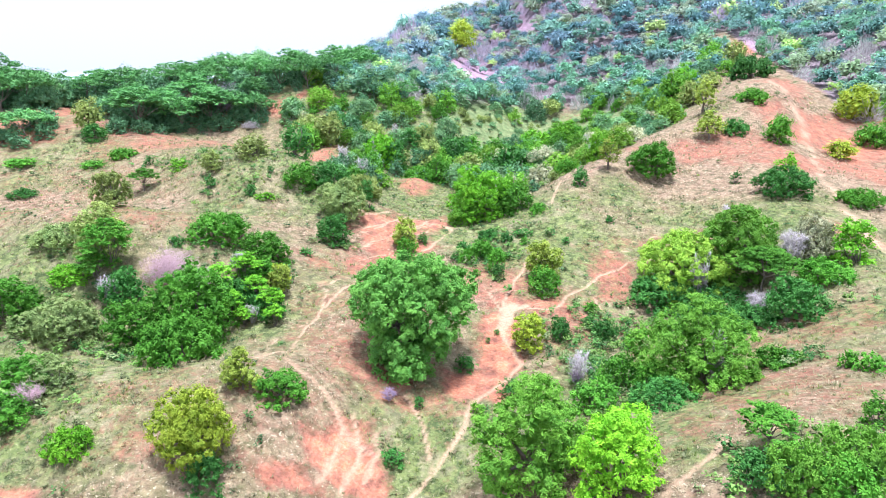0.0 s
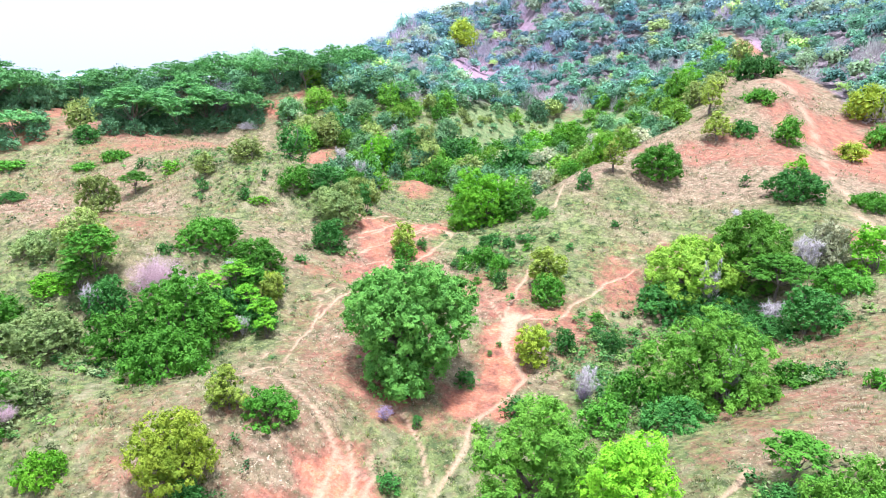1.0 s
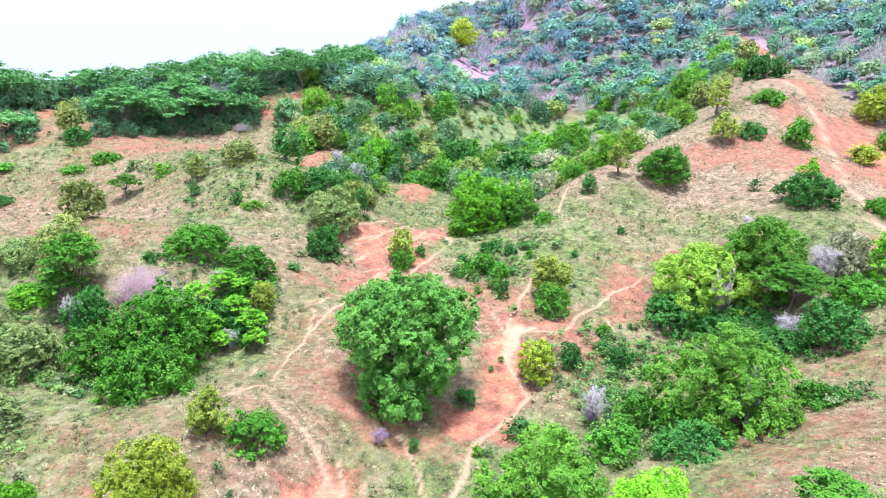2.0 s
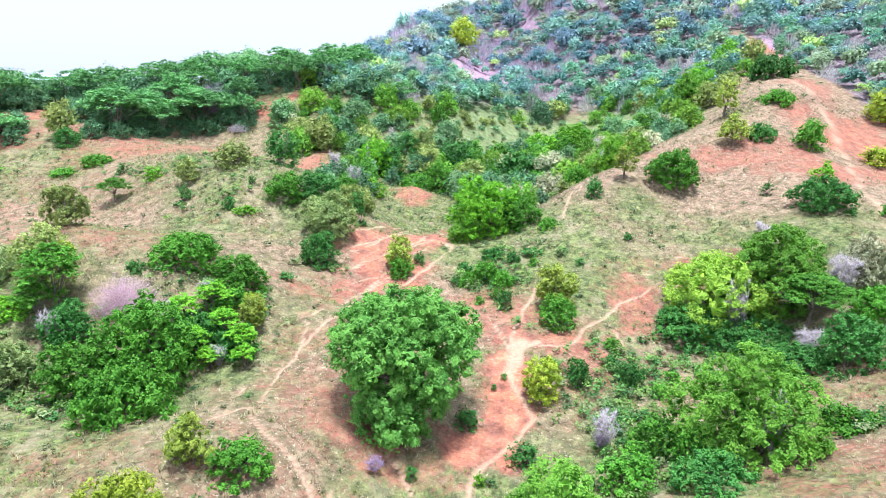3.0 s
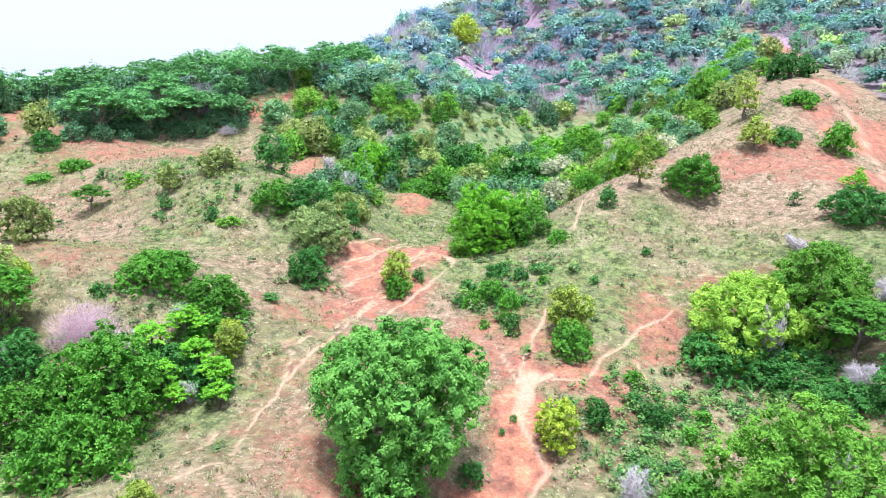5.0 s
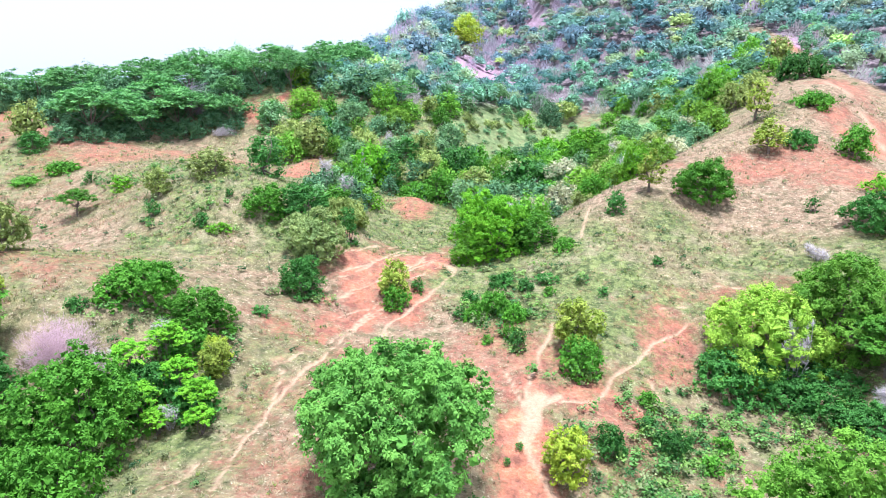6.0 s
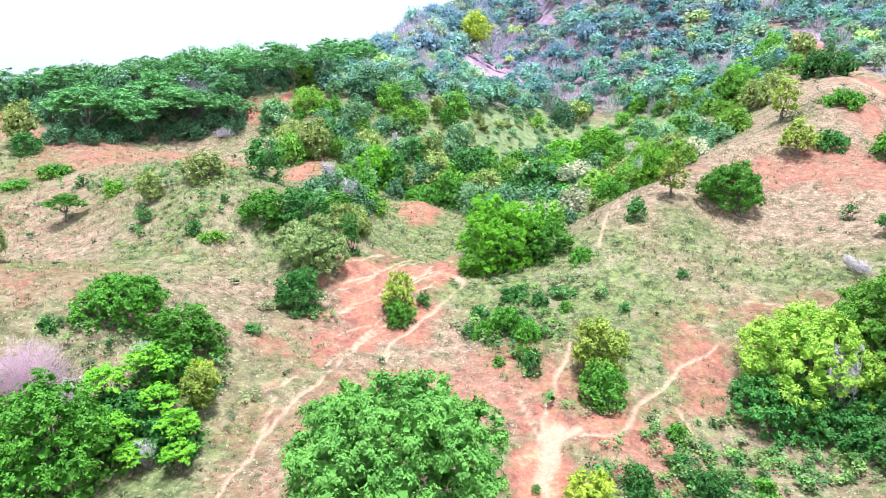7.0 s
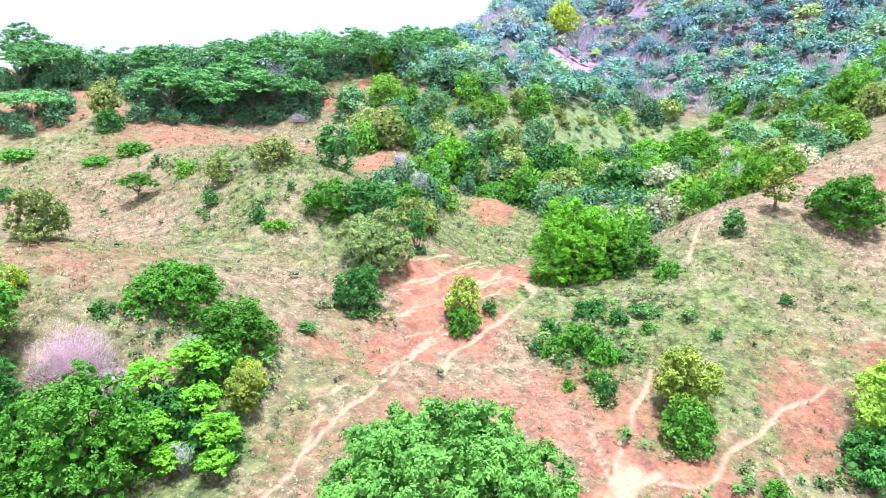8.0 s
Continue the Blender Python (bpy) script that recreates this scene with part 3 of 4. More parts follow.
# style: leaf, crown shape, leaf length, blade width, leaves per square metre of crown, clear stem, droop
STYLES = {
    "broadleaf": ("broad", "big", 0.155, 0.5, 340, 0.12, 0.45), "green_tree": ("fresh", "dome", 0.14, 0.55, 240, 0.04, 0.2),
    "lime_tree": ("lime", "dome", 0.14, 0.55, 270, 0.04, 0.2), "leafy_tree": ("green", "umbrella", 0.17, 0.45, 240, 0.3, 0.4),
    "yellow_tree": ("yellow", "column", 0.13, 0.65, 190, 0.02, 0.2), "olive_tree": ("olive", "column", 0.16, 0.6, 110, 0.03, 0.2),
    "thin_tree": ("ochre", "dome", 0.17, 0.6, 75, 0.3, 0.2), "ochre_tree": ("ochre", "column", 0.13, 0.65, 190, 0.02, 0.2), "dark_tree": ("dark", "dome", 0.20, 0.6, 85, 0.05, 0.2),
    "feather_tree": ("feather", "dome", 0.15, 0.45, 170, 0.08, 0.1), "pale_tree": ("pale", "dome", 0.17, 0.5, 90, 0.08, 0.2),
    "bright_tree": ("bright", "dome", 0.14, 0.5, 230, 0.08, 0.1), "tiered_tree": ("green", "umbrella", 0.17, 0.45, 150, 0.2, 0.3), "sage_tree": ("sage", "column", 0.14, 0.5, 190, 0.03, 0.2), "sage_bush": ("sage", "dome", 0.13, 0.45, 190, 0.01, 0.2),
    "stemmed_tree": ("green", "dome", 0.15, 0.55, 200, 0.2, 0.2), "glade_tree": ("glade", "dome", 0.14, 0.45, 210, 0.06, 0.1),
    "umbrella": ("ridge", "umbrella", 0.15, 0.6, 165, 0.2, 0.0), "spray_bush": ("bright", "umbrella", 0.13, 0.55, 260, 0.04, 0.0),
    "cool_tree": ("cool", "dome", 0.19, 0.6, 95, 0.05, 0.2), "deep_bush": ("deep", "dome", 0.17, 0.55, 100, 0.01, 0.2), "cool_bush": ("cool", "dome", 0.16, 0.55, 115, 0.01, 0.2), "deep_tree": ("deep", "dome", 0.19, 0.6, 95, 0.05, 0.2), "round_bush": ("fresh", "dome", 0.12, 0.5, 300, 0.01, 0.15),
    "green_bush": ("green", "dome", 0.16, 0.55, 108, 0.01, 0.2), "bright_bush": ("bright", "dome", 0.16, 0.55, 108, 0.02, 0.2),
    "dark_bush": ("dark", "dome", 0.16, 0.55, 100, 0.01, 0.2), "fresh_tree": ("fresh", "dome", 0.17, 0.55, 110, 0.05, 0.2), "fresh_bush": ("fresh", "dome", 0.12, 0.45, 190, 0.01, 0.15), "sunny_tree": ("sunny", "dome", 0.22, 0.6, 120, 0.04, 0.1), "olive_bush": ("olive", "dome", 0.15, 0.5, 125, 0.01, 0.2),
}
WORDS = {"broad": "broad-leaved green", "green": "leafy mid-green", "bright": "bright green", "dark": "dense dark green", "yellow": "yellow-green",
         "olive": "dull olive-green", "lime": "lime-green", "feather": "fine-leaved light green", "pale": "pale greyish-green", "ridge": "fine-leaved mid-green", "sunny": "bright lime-yellow", "fresh": "fresh mid-green", "glade": "light yellow-green", "sage": "soft grey-green", "ochre": "ochre-green", "cool": "haze-tinted mid-green", "deep": "haze-tinted dark green"}
def words(style, place):
    return f"{WORDS[STYLES[style][0]]} {'tree' if style.endswith('tree') or style == 'umbrella' else 'shrub'} {place}"


BUILT = {}


def build_plant(style, w, h, seed, coarse=1.0, limbs=False):
    leaf, shape, length, wide, dense, clear, droop = STYLES[style]
    rng = np.random.RandomState(seed)
    base = clear * h
    lobes = crown_lobes(rng, shape, w, h, base)
    tree = style.endswith("tree") or style in ("broadleaf", "umbrella")
    thing = new("tree" if tree else "shrub")
    tagged(thing, f"{WORDS[leaf]} {'flat-topped tree' if shape == 'umbrella' else 'tree' if tree else 'shrub'} on the dry grassy hillside", "tree" if tree else "shrub")
    size = length * coarse
    area = math.pi * w * (0.35 * w + 0.75 * (h - base) * 0.8) * 1.35
    if shape == "umbrella":
        area = math.pi * w * w * 0.42
    v, f, tone = leaf_cloud(rng, lobes, int(area * dense / coarse ** 2 * (0.62 if coarse > 1 else 0.8)), size, wide, 7 if style == "broadleaf" else 5, droop, coarse > 1, shape == "umbrella",
                            0.34 if coarse <= 1 else 0.2, (0.17 + 0.03 * w) * (1.3 if coarse > 1 else 1.0), 0.52 if coarse > 1 and shape != "umbrella" else 0.0)
    part("crown" if tree else "foliage", mesh_from("foliage", v, f, LEAF[leaf], True, tone), thing)
    stems = []
    if tree:
        r0 = 0.022 * (w + h) * (0.45 if shape == "umbrella" else 0.7 if shape == "column" else 1)
        fork = np.array([rng.normal(0, 0.05) * w, rng.normal(0, 0.05) * w, max(base * 1.05, 0.22 * h)])
        stems.append(bent(rng, (0, 0, -0.3), fork, r0 * 1.25, r0 * 0.8))
        for q in lobes[::max(1, len(lobes) // (12 if coarse <= 1 else 6))]:
            stems.append(bent(rng, fork, q[:3], r0 * 0.55, r0 * 0.1, 0.1))
    else:
        for q in lobes[:9]:
            stems.append(bent(rng, rng.normal(0, 0.06, 3) * (w, w, 0) - (0, 0, 0.2), q[:3], 0.008 * (w + h) + 0.01, 0.006))
    if limbs and tree:
        for limb in stems[1:]:
            v, f = tubes([limb], 6)
            part("limb", mesh_from("limb", v, f, BARK, True), thing)
        stems = stems[:1]
    v, f = tubes(stems, 5 if coarse <= 1 else 3)
    part("trunk" if tree else "branchwork", mesh_from("wood", v, f, BARK, True), thing)
    return thing


def seat(style, x, y, w):
    """The height at which a plant stands: dense shrubs spread down the slope below their stem."""
    middle = ground_at(x, y)
    if STYLES[style][1] != "dome":
        return middle - 0.03
    low = min(ground_at(x + 0.4 * w * math.cos(a), y + 0.4 * w * math.sin(a)) for a in (0, 1.05, 2.09, 3.14, 4.19, 5.24))
    return 0.35 * middle + 0.65 * low


def plant(style, x, y, w, h, label="", sole=False, turn=None):
    """A tree or shrub of that crown width and height. Alike ones share their meshes; sole: one grown for its place alone."""
    far = y > 76
    step = 0 if w < 1.8 else 1 if w < 3.6 else 2 if w < 6 else 3
    rng = random.Random(int(x * 37 + y * 101))
    spin = rng.uniform(0, 360) if turn is None else turn
    if sole:
        thing = build_plant(style, w, h, int(abs(x) * 31 + y * 7), 0.75 if y < 34 else 1.0, limbs=True)
        thing.matrix_world = pose(x, y, seat(style, x, y, w), 0, 0, spin)
        return tagged(thing, label)
    nominal = (1.3, 2.7, 4.8, 7.6)[step]
    tall = round(max(0.4, min(1.6, h / w)) * 2.5) / 2.5
    tall = max(0.4, tall)
    near = y < 34
    key = (style, step, tall, far, near, rng.randrange(2))
    m = pose(x, y, seat(style, x, y, w), 0, 0, spin)
    size = (w / nominal, w / nominal, h / (nominal * tall))
    if key not in BUILT:
        BUILT[key] = thing = build_plant(style, nominal, nominal * tall, len(BUILT) + 11, 1.85 if far else 0.75 if near else 1.0)
        thing.matrix_world = m @ Matrix.Diagonal((*size, 1))
    else:
        first = BUILT[key]
        thing = copy_thing(first, Matrix.Identity(4))
        thing.matrix_basis = m @ Matrix.Diagonal((*size, 1))
    return tagged(thing, label)


def twig_bush(x, y, w, h, mat, label):
    """A leafless shrub: forked stems and a haze of fine twigs."""
    rng = np.random.RandomState(int(abs(x) * 17 + y * 3))
    thing = new("bare_shrub")
    stems, ends = [], []
    for n in range(8):
        a, d = n * 2.4 + rng.uniform(-0.3, 0.3), rng.uniform(0.1, 0.34) * w
        stems.append(bent(rng, (0, 0, -0.1), (math.cos(a) * d, math.sin(a) * d, h * rng.uniform(0.5, 0.75)), min(0.03, 0.0045 * (w + h)), 0.01))
        for k in range(7):
            q = stems[-1][0][rng.randint(1, 5)]
            b, up = rng.uniform(0, 2 * math.pi), rng.uniform(0.1, 1.0)
            rim = np.array([math.cos(b) * w * 0.42 * math.sqrt(1 - up * up * 0.8), math.sin(b) * w * 0.42 * math.sqrt(1 - up * up * 0.8), h * (0.3 + 0.58 * up)])
            ends.append(bent(rng, q, q * 0.35 + rim * 0.65, 0.011, 0.004, 0.12, 4))
    v, f = tubes(stems + ends, 4)
    part("branchwork", mesh_from("wood", v, f, mat, True), thing)
    count = min(9500, int(300 + (560 if w > 4 else 170) * w * h))
    pick, s = rng.randint(0, len(ends), count), rng.uniform(0.5, 3.0, count)
    foot = np.array([ends[p][0][int(q)] * (1 - q % 1) + ends[p][0][min(3, int(q) + 1)] * (q % 1) for p, q in zip(pick, s)])
    along = np.array([ends[p][0][3] - ends[p][0][0] for p in pick])
    if w > 4:
        # a round haze of twigs
        d = unit(rng.normal(size=(count, 3)) + np.array([0, 0, 0.25]))
        d[:, 2] = np.abs(d[:, 2])
        deep = rng.uniform(0.2, 0.8, (count, 1)) * (0.35 + 1.2 * fbm(d[:, 0] * 3 + d[:, 2] * 2 + 9, d[:, 1] * 3 + 5, 1.0, 3))[:, None]
        foot = d * deep * (w * 0.5, w * 0.5, h * 0.9)
        along = foot + np.array([0, 0, 0.3])
    out = unit(unit(along) + rng.normal(0, 0.55, (count, 3)) + np.array([0, 0, 0.35]))
    tip = foot + out * rng.uniform(0.10, 0.26, (count, 1)) * min(w, 3.0) * (0.5 if w > 4 else 0.8)
    side = unit(np.cross(out, rng.normal(size=(count, 3)))) * 0.0075
    other = unit(np.cross(out, side)) * 0.0075
    v = np.stack([foot + side, foot - side * 0.5 + other, foot - side * 0.5 - other, tip], 1).reshape(-1, 3)
    b = np.arange(count)[:, None] * 4
    f = np.vstack([b + [0, 1, 3], b + [1, 2, 3], b + [2, 0, 3]])
    part("brushwood", mesh_from("brushwood", v, f, mat), thing)
    thing.matrix_world = pose(x, y, ground_at(x, y))
    return tagged(thing, label, "shrub")


# ---- ground sheet ----
def ladder(low, high, step, reach, below=1.12, above=1.12):
    """Places along an axis: even steps between low and high, then ever wider ones out to the reach."""
    mid, sides = list(np.arange(low, high, step)), []
    for grow in (below, above):
        a, s = [], step
        while not a or a[-1] < reach:
            s *= grow
            a.append((a[-1] if a else 0) + s)
        sides.append(a)
    return np.array([low - d for d in reversed(sides[0])] + mid + [mid[-1] + d for d in sides[1]])


def build_ground():
    gx = ladder(-19, 21, 0.21, 2600, 1.045, 1.04)
    gy = ladder(26, 66, 0.23, 2600, 1.3, 1.055)
    x, y = np.meshgrid(gx, gy)
    x, y = x.ravel(), y.ravel()
    tread, soil, green = trodden(x, y), bare(x, y), lush(x, y)
    z = height(x, y) + terraces(x, y) + (fbm(x + 3, y + 7, 0.9, 2) - 0.5) * 0.22 * (y < 130) - 0.07 * tread - 0.10 * soil * (0.5 + fbm(x, y, 0.9, 2))
    nx, ny = len(gx), len(gy)
    i = (np.arange(ny - 1)[:, None] * nx + np.arange(nx - 1)[None]).ravel()
    faces = np.stack([i, i + 1, i + nx + 1, i + nx], 1)
    me = mesh_from("ground", np.stack([x, y, z], 1), faces, GROUND, True)
    for name, values in (("trodden", tread), ("bare", soil), ("lush", green), ("litter_haze", litter_haze(x, y)), ("meadow", meadow(x, y))):
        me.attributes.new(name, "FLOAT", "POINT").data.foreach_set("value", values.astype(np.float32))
    return tagged(new("ground", me), "dry grassy hillside with red earth and trodden paths", "ground", kind="structure")


build_ground()


# ---- trees and shrubs, the nearest first ----
def pink_bush(x, y, w, h):
    return twig_bush(x, y, w, h, TWIG_PINK, "leafless pinkish-brown shrub with fine dense twigs")


def mauve_bush(x, y, w, h):
    return twig_bush(x, y, w, h, TWIG_MAUVE, "leafless mauve-brown shrub of dense upright twigs")


def grey_bush(x, y, w, h):
    return twig_bush(x, y, w, h, TWIG_GREY, "dead grey shrub with bare branching twigs")


# <plants>
plant("broadleaf", -4.9, 41.6, 8.9, 7.3, sole=True, label="large round broad-leaved tree standing beside a red earth scar", turn=0)
plant("yellow_tree", -14.0, 27.8, 4.1, 3.9)
plant("bright_bush", -20.7, 27.3, 2.4, 1.3)
plant("ochre_tree", -13.4, 32.6, 2.1, 2.7)
plant("green_bush", -11.3, 32.9, 3.1, 2.0)
plant("green_bush", -21.9, 42.4, 6.9, 5.6, sole=True)
plant("green_bush", -24.8, 39.8, 5.0, 3.5)
plant("green_bush", -20.0, 37.1, 5.4, 2.9)
plant("spray_bush", -21.8, 47.0, 2.8, 3.0)
plant("spray_bush", -20.2, 48.6, 3.0, 3.2)
plant("spray_bush", -18.8, 47.2, 2.6, 2.4)
plant("spray_bush", -20.0, 45.2, 2.6, 2.3)
plant("spray_bush", -18.6, 44.4, 2.0, 1.6)
plant("spray_bush", -16.9, 45.8, 2.4, 2.6)
plant("spray_bush", -16.2, 44.6, 2.0, 1.7)
plant("green_bush", -19.6, 49.8, 3.4, 2.4)
plant("dark_bush", -20.6, 46.6, 4.4, 2.2)
plant("dark_bush", -17.4, 46.0, 3.4, 1.8)
plant("ochre_tree", -17.2, 48.7, 1.9, 3.0)
grey_bush(-22.4, 45.6, 2.2, 4.0)
grey_bush(-18.0, 44.6, 1.6, 2.0)
grey_bush(-21.0, 49.4, 2.4, 2.6)
pink_bush(-25.8, 46.8, 5.6, 3.4)
plant("tiered_tree", -30.0, 45.2, 4.4, 5.6)
plant("tiered_tree", -30.6, 44.4, 3.6, 3.2)
plant("olive_tree", -31.4, 46.4, 4.0, 5.2)
plant("dark_bush", -28.0, 43.6, 3.6, 3.4)
grey_bush(-29.0, 43.2, 2.4, 3.0)
plant("sage_bush", -29.4, 38.8, 4.8, 3.2)
plant("sage_bush", -31.8, 38.4, 3.2, 2.0)
plant("bright_bush", -33.1, 45.0, 3.8, 1.1)
plant("green_bush", -34.5, 39.7, 4.8, 3.4)
plant("green_bush", -26.6, 31.2, 3.4, 2.2)
plant("sage_bush", -24.8, 31.4, 2.8, 1.9)
pink_bush(-25.0, 29.8, 2.6, 1.5)
plant("green_bush", -25.7, 28.5, 3.1, 2.0)
plant("sage_bush", -36.4, 48.5, 5.7, 1.3, sole=True)
plant("yellow_tree", -32.3, 49.1, 2.0, 1.6)
plant("green_bush", -24.7, 53.0, 5.5, 2.5, sole=True)
plant("green_bush", -20.1, 52.2, 4.8, 3.1)
plant("yellow_tree", -17.8, 50.0, 1.8, 1.9)
plant("dark_bush", -26.9, 49.9, 1.4, 0.7)
plant("olive_tree", -35.5, 54.4, 3.6, 3.4)
plant("leafy_tree", -44.5, 73.9, 3.8, 3.0)
plant("olive_tree", -35.2, 73.6, 2.4, 3.0)
plant("dark_bush", -33.8, 70.1, 1.4, 1.7)
plant("green_bush", -68.1, 82.6, 5.5, 1.1)
plant("green_bush", -57.4, 83.0, 3.9, 0.9)
plant("green_bush", -54.5, 85.4, 4.1, 1.5)
plant("bright_bush", -41.7, 77.7, 2.4, 1.7)
plant("dark_bush", -48.3, 81.6, 1.7, 1.5)
plant("bright_bush", -26.0, 67.8, 2.3, 0.7)
plant("dark_bush", -27.8, 68.1, 1.5, 1.3)
plant("olive_bush", -31.0, 77.0, 4.6, 2.9)
plant("dark_bush", -27.0, 72.3, 0.9, 0.8)
plant("dark_bush", -62.0, 74.2, 3.9, 0.9)
plant("dark_tree", -26.8, 80.4, 4.2, 4.5)
plant("dark_tree", -38.4, 113.0, 5.0, 3.5)
plant("sage_tree", -16.7, 66.2, 5.4, 4.6)
plant("dark_bush", -16.2, 61.1, 3.6, 3.1)
plant("dark_bush", -14.9, 70.5, 2.0, 3.7)
plant("ochre_tree", -9.1, 63.4, 2.5, 3.4)
plant("green_bush", -8.9, 62.2, 2.3, 1.9)
plant("dark_bush", -7.5, 64.9, 1.2, 1.2)
plant("green_bush", -22.8, 71.1, 4.1, 3.1)
plant("dark_bush", -19.8, 72.6, 5.1, 3.6)
plant("bright_tree", -1.9, 73.4, 7.4, 6.4, sole=True)
plant("green_bush", 2.0, 73.4, 5.0, 3.4)
plant("fresh_bush", -3.7, 72.2, 4.0, 3.0)
plant("bright_bush", -19.0, 98.1, 5.5, 5.4)
plant("dark_tree", -16.9, 98.5, 4.5, 4.8)
plant("dark_tree", -23.2, 103.1, 4.6, 3.6)
plant("dark_tree", -28.4, 108.6, 5.7, 3.4)
plant("olive_tree", -29.0, 103.3, 5.5, 6.0)
plant("olive_tree", -34.4, 108.2, 4.5, 3.2)
plant("pale_tree", 6.5, 100.7, 7.5, 4.8)
plant("dark_tree", 1.6, 99.5, 7.8, 5.3)
plant("bright_bush", 11.3, 121.0, 8.1, 5.2)
plant("bright_bush", 5.4, 117.4, 7.4, 4.8)
plant("bright_bush", 13.6, 87.6, 4.0, 4.0)
plant("thin_tree", 13.7, 80.2, 2.8, 4.4)
plant("olive_bush", 13.1, 105.8, 5.8, 3.1)
plant("dark_tree", -8.4, 103.9, 5.7, 5.6)
plant("olive_tree", -11.8, 101.1, 4.6, 5.4)
plant("green_bush", -6.0, 109.2, 5.0, 4.3)
grey_bush(-2.4, 107.3, 3.0, 3.2)
plant("dark_tree", -15.0, 106.3, 5.1, 3.8)
plant("olive_tree", -5.0, 97.3, 5.0, 5.3)
plant("green_bush", -10.0, 97.9, 5.4, 4.0)
plant("green_bush", -19.0, 80.1, 4.5, 3.0)
plant("olive_bush", -16.8, 75.9, 5.0, 2.7)
plant("bright_bush", -17.2, 88.2, 3.2, 2.0)
plant("green_bush", -13.0, 97.0, 6.1, 2.1)
plant("stemmed_tree", 19.2, 80.1, 5.7, 4.5, sole=True)
plant("dark_bush", 10.0, 76.4, 2.3, 2.2)
plant("dark_bush", 31.6, 72.1, 5.9, 3.1, sole=True)
plant("bright_bush", 35.0, 80.2, 2.4, 1.8)
plant("thin_tree", 29.9, 99.8, 3.4, 5.4)
plant("thin_tree", 28.2, 90.5, 3.7, 4.0)
plant("dark_bush", 31.9, 91.6, 3.8, 2.0)
plant("green_bush", 36.9, 89.5, 4.0, 3.6)
plant("green_bush", 37.1, 101.4, 4.6, 2.0)
plant("dark_tree", 43.6, 123.2, 7.4, 4.0)
plant("yellow_tree", 44.9, 89.0, 3.4, 2.4)
plant("yellow_tree", 53.7, 105.4, 6.4, 5.3)
plant("green_bush", 52.2, 95.6, 5.9, 3.0)
plant("green_bush", 38.8, 71.3, 4.4, 1.8)
fallen = twig_bush(25.0, 68.2, 3.4, 1.5, TWIG_GREY, "bleached fallen branches lying on the dry grass")
fallen.matrix_world = fallen.matrix_world @ Matrix.Diagonal((0.7, 1.7, 0.8, 1))
plant("dark_bush", 28.0, 77.0, 1.3, 1.6)
plant("ochre_tree", 5.2, 56.6, 3.4, 3.9)
plant("green_bush", 5.1, 54.2, 2.9, 2.5)
plant("green_bush", -0.7, 62.2, 2.9, 1.7)
plant("green_bush", -2.4, 61.4, 2.0, 1.1)
plant("green_bush", 0.8, 61.0, 2.2, 1.2)
plant("dark_bush", -3.6, 61.4, 1.2, 0.8)
plant("dark_bush", -2.9, 64.0, 1.6, 0.8)
plant("dark_bush", -0.4, 66.2, 2.2, 1.0)
plant("dark_bush", 1.6, 65.2, 1.4, 0.8)
plant("green_bush", 3.4, 64.2, 1.1, 0.7)
plant("green_bush", 0.4, 58.4, 1.4, 0.8)
plant("green_bush", -1.2, 57.6, 0.9, 0.6)
plant("dark_bush", 1.0, 56.5, 1.2, 1.6)
plant("dark_bush", 3.2, 66.5, 2.2, 0.6)
plant("dark_bush", 7.6, 63.8, 0.9, 0.7)
plant("dark_bush", 12.5, 68.2, 1.1, 0.8)
plant("green_bush", 4.8, 71.1, 2.2, 1.0)
plant("yellow_tree", 3.5, 44.4, 2.6, 3.1)
plant("dark_bush", 6.2, 46.9, 1.9, 1.8)
plant("dark_bush", 9.8, 47.9, 2.1, 1.9)
plant("green_bush", 9.0, 52.0, 1.5, 1.0)
plant("green_bush", 11.6, 47.0, 1.4, 1.0)
plant("dark_bush", 8.6, 49.8, 1.2, 0.8)
plant("green_bush", 12.8, 49.0, 1.3, 0.7)
mauve_bush(6.7, 39.0, 1.3, 1.7)
grey_bush(6.9, 39.2, 2.4, 3.0)
plant("round_bush", 14.7, 38.9, 7.9, 5.5, sole=True)
# added inside the round bush to stand for its own bare branches
grey_bush(14.9, 37.6, 1.7, 5.1)
plant("green_bush", 19.7, 39.5, 3.3, 1.2)
plant("glade_tree", 17.7, 57.5, 8.2, 5.9, sole=True)
plant("green_tree", 22.6, 58.6, 8.0, 6.6, sole=True)
plant("leafy_tree", 23.6, 54.2, 6.0, 4.4, sole=True)
# added inside the glade tree to stand for bare branches in its crown
grey_bush(18.6, 55.2, 2.6, 5.9)
grey_bush(22.1, 50.4, 3.1, 2.6)
grey_bush(26.6, 56.6, 4.0, 4.4)
plant("pale_tree", 28.6, 57.6, 4.0, 4.0)
plant("bright_bush", 31.3, 55.8, 3.5, 3.8)
plant("dark_bush", 23.5, 47.7, 4.4, 3.7)
plant("dark_bush", 15.3, 55.4, 5.9, 2.6, sole=True)
plant("dark_bush", 19.9, 54.4, 6.4, 1.6, sole=True)
plant("dark_bush", 21.4, 49.4, 4.5, 1.7)
plant("green_bush", 27.8, 53.4, 4.4, 2.0)
plant("green_bush", 9.6, 38.6, 2.8, 2.5)
plant("dark_bush", 11.3, 34.9, 3.9, 1.5)
plant("green_bush", 7.8, 35.6, 2.9, 1.9)
plant("green_bush", 11.1, 37.3, 2.2, 2.2)
plant("green_tree", 3.9, 29.4, 5.9, 6.3, sole=True)
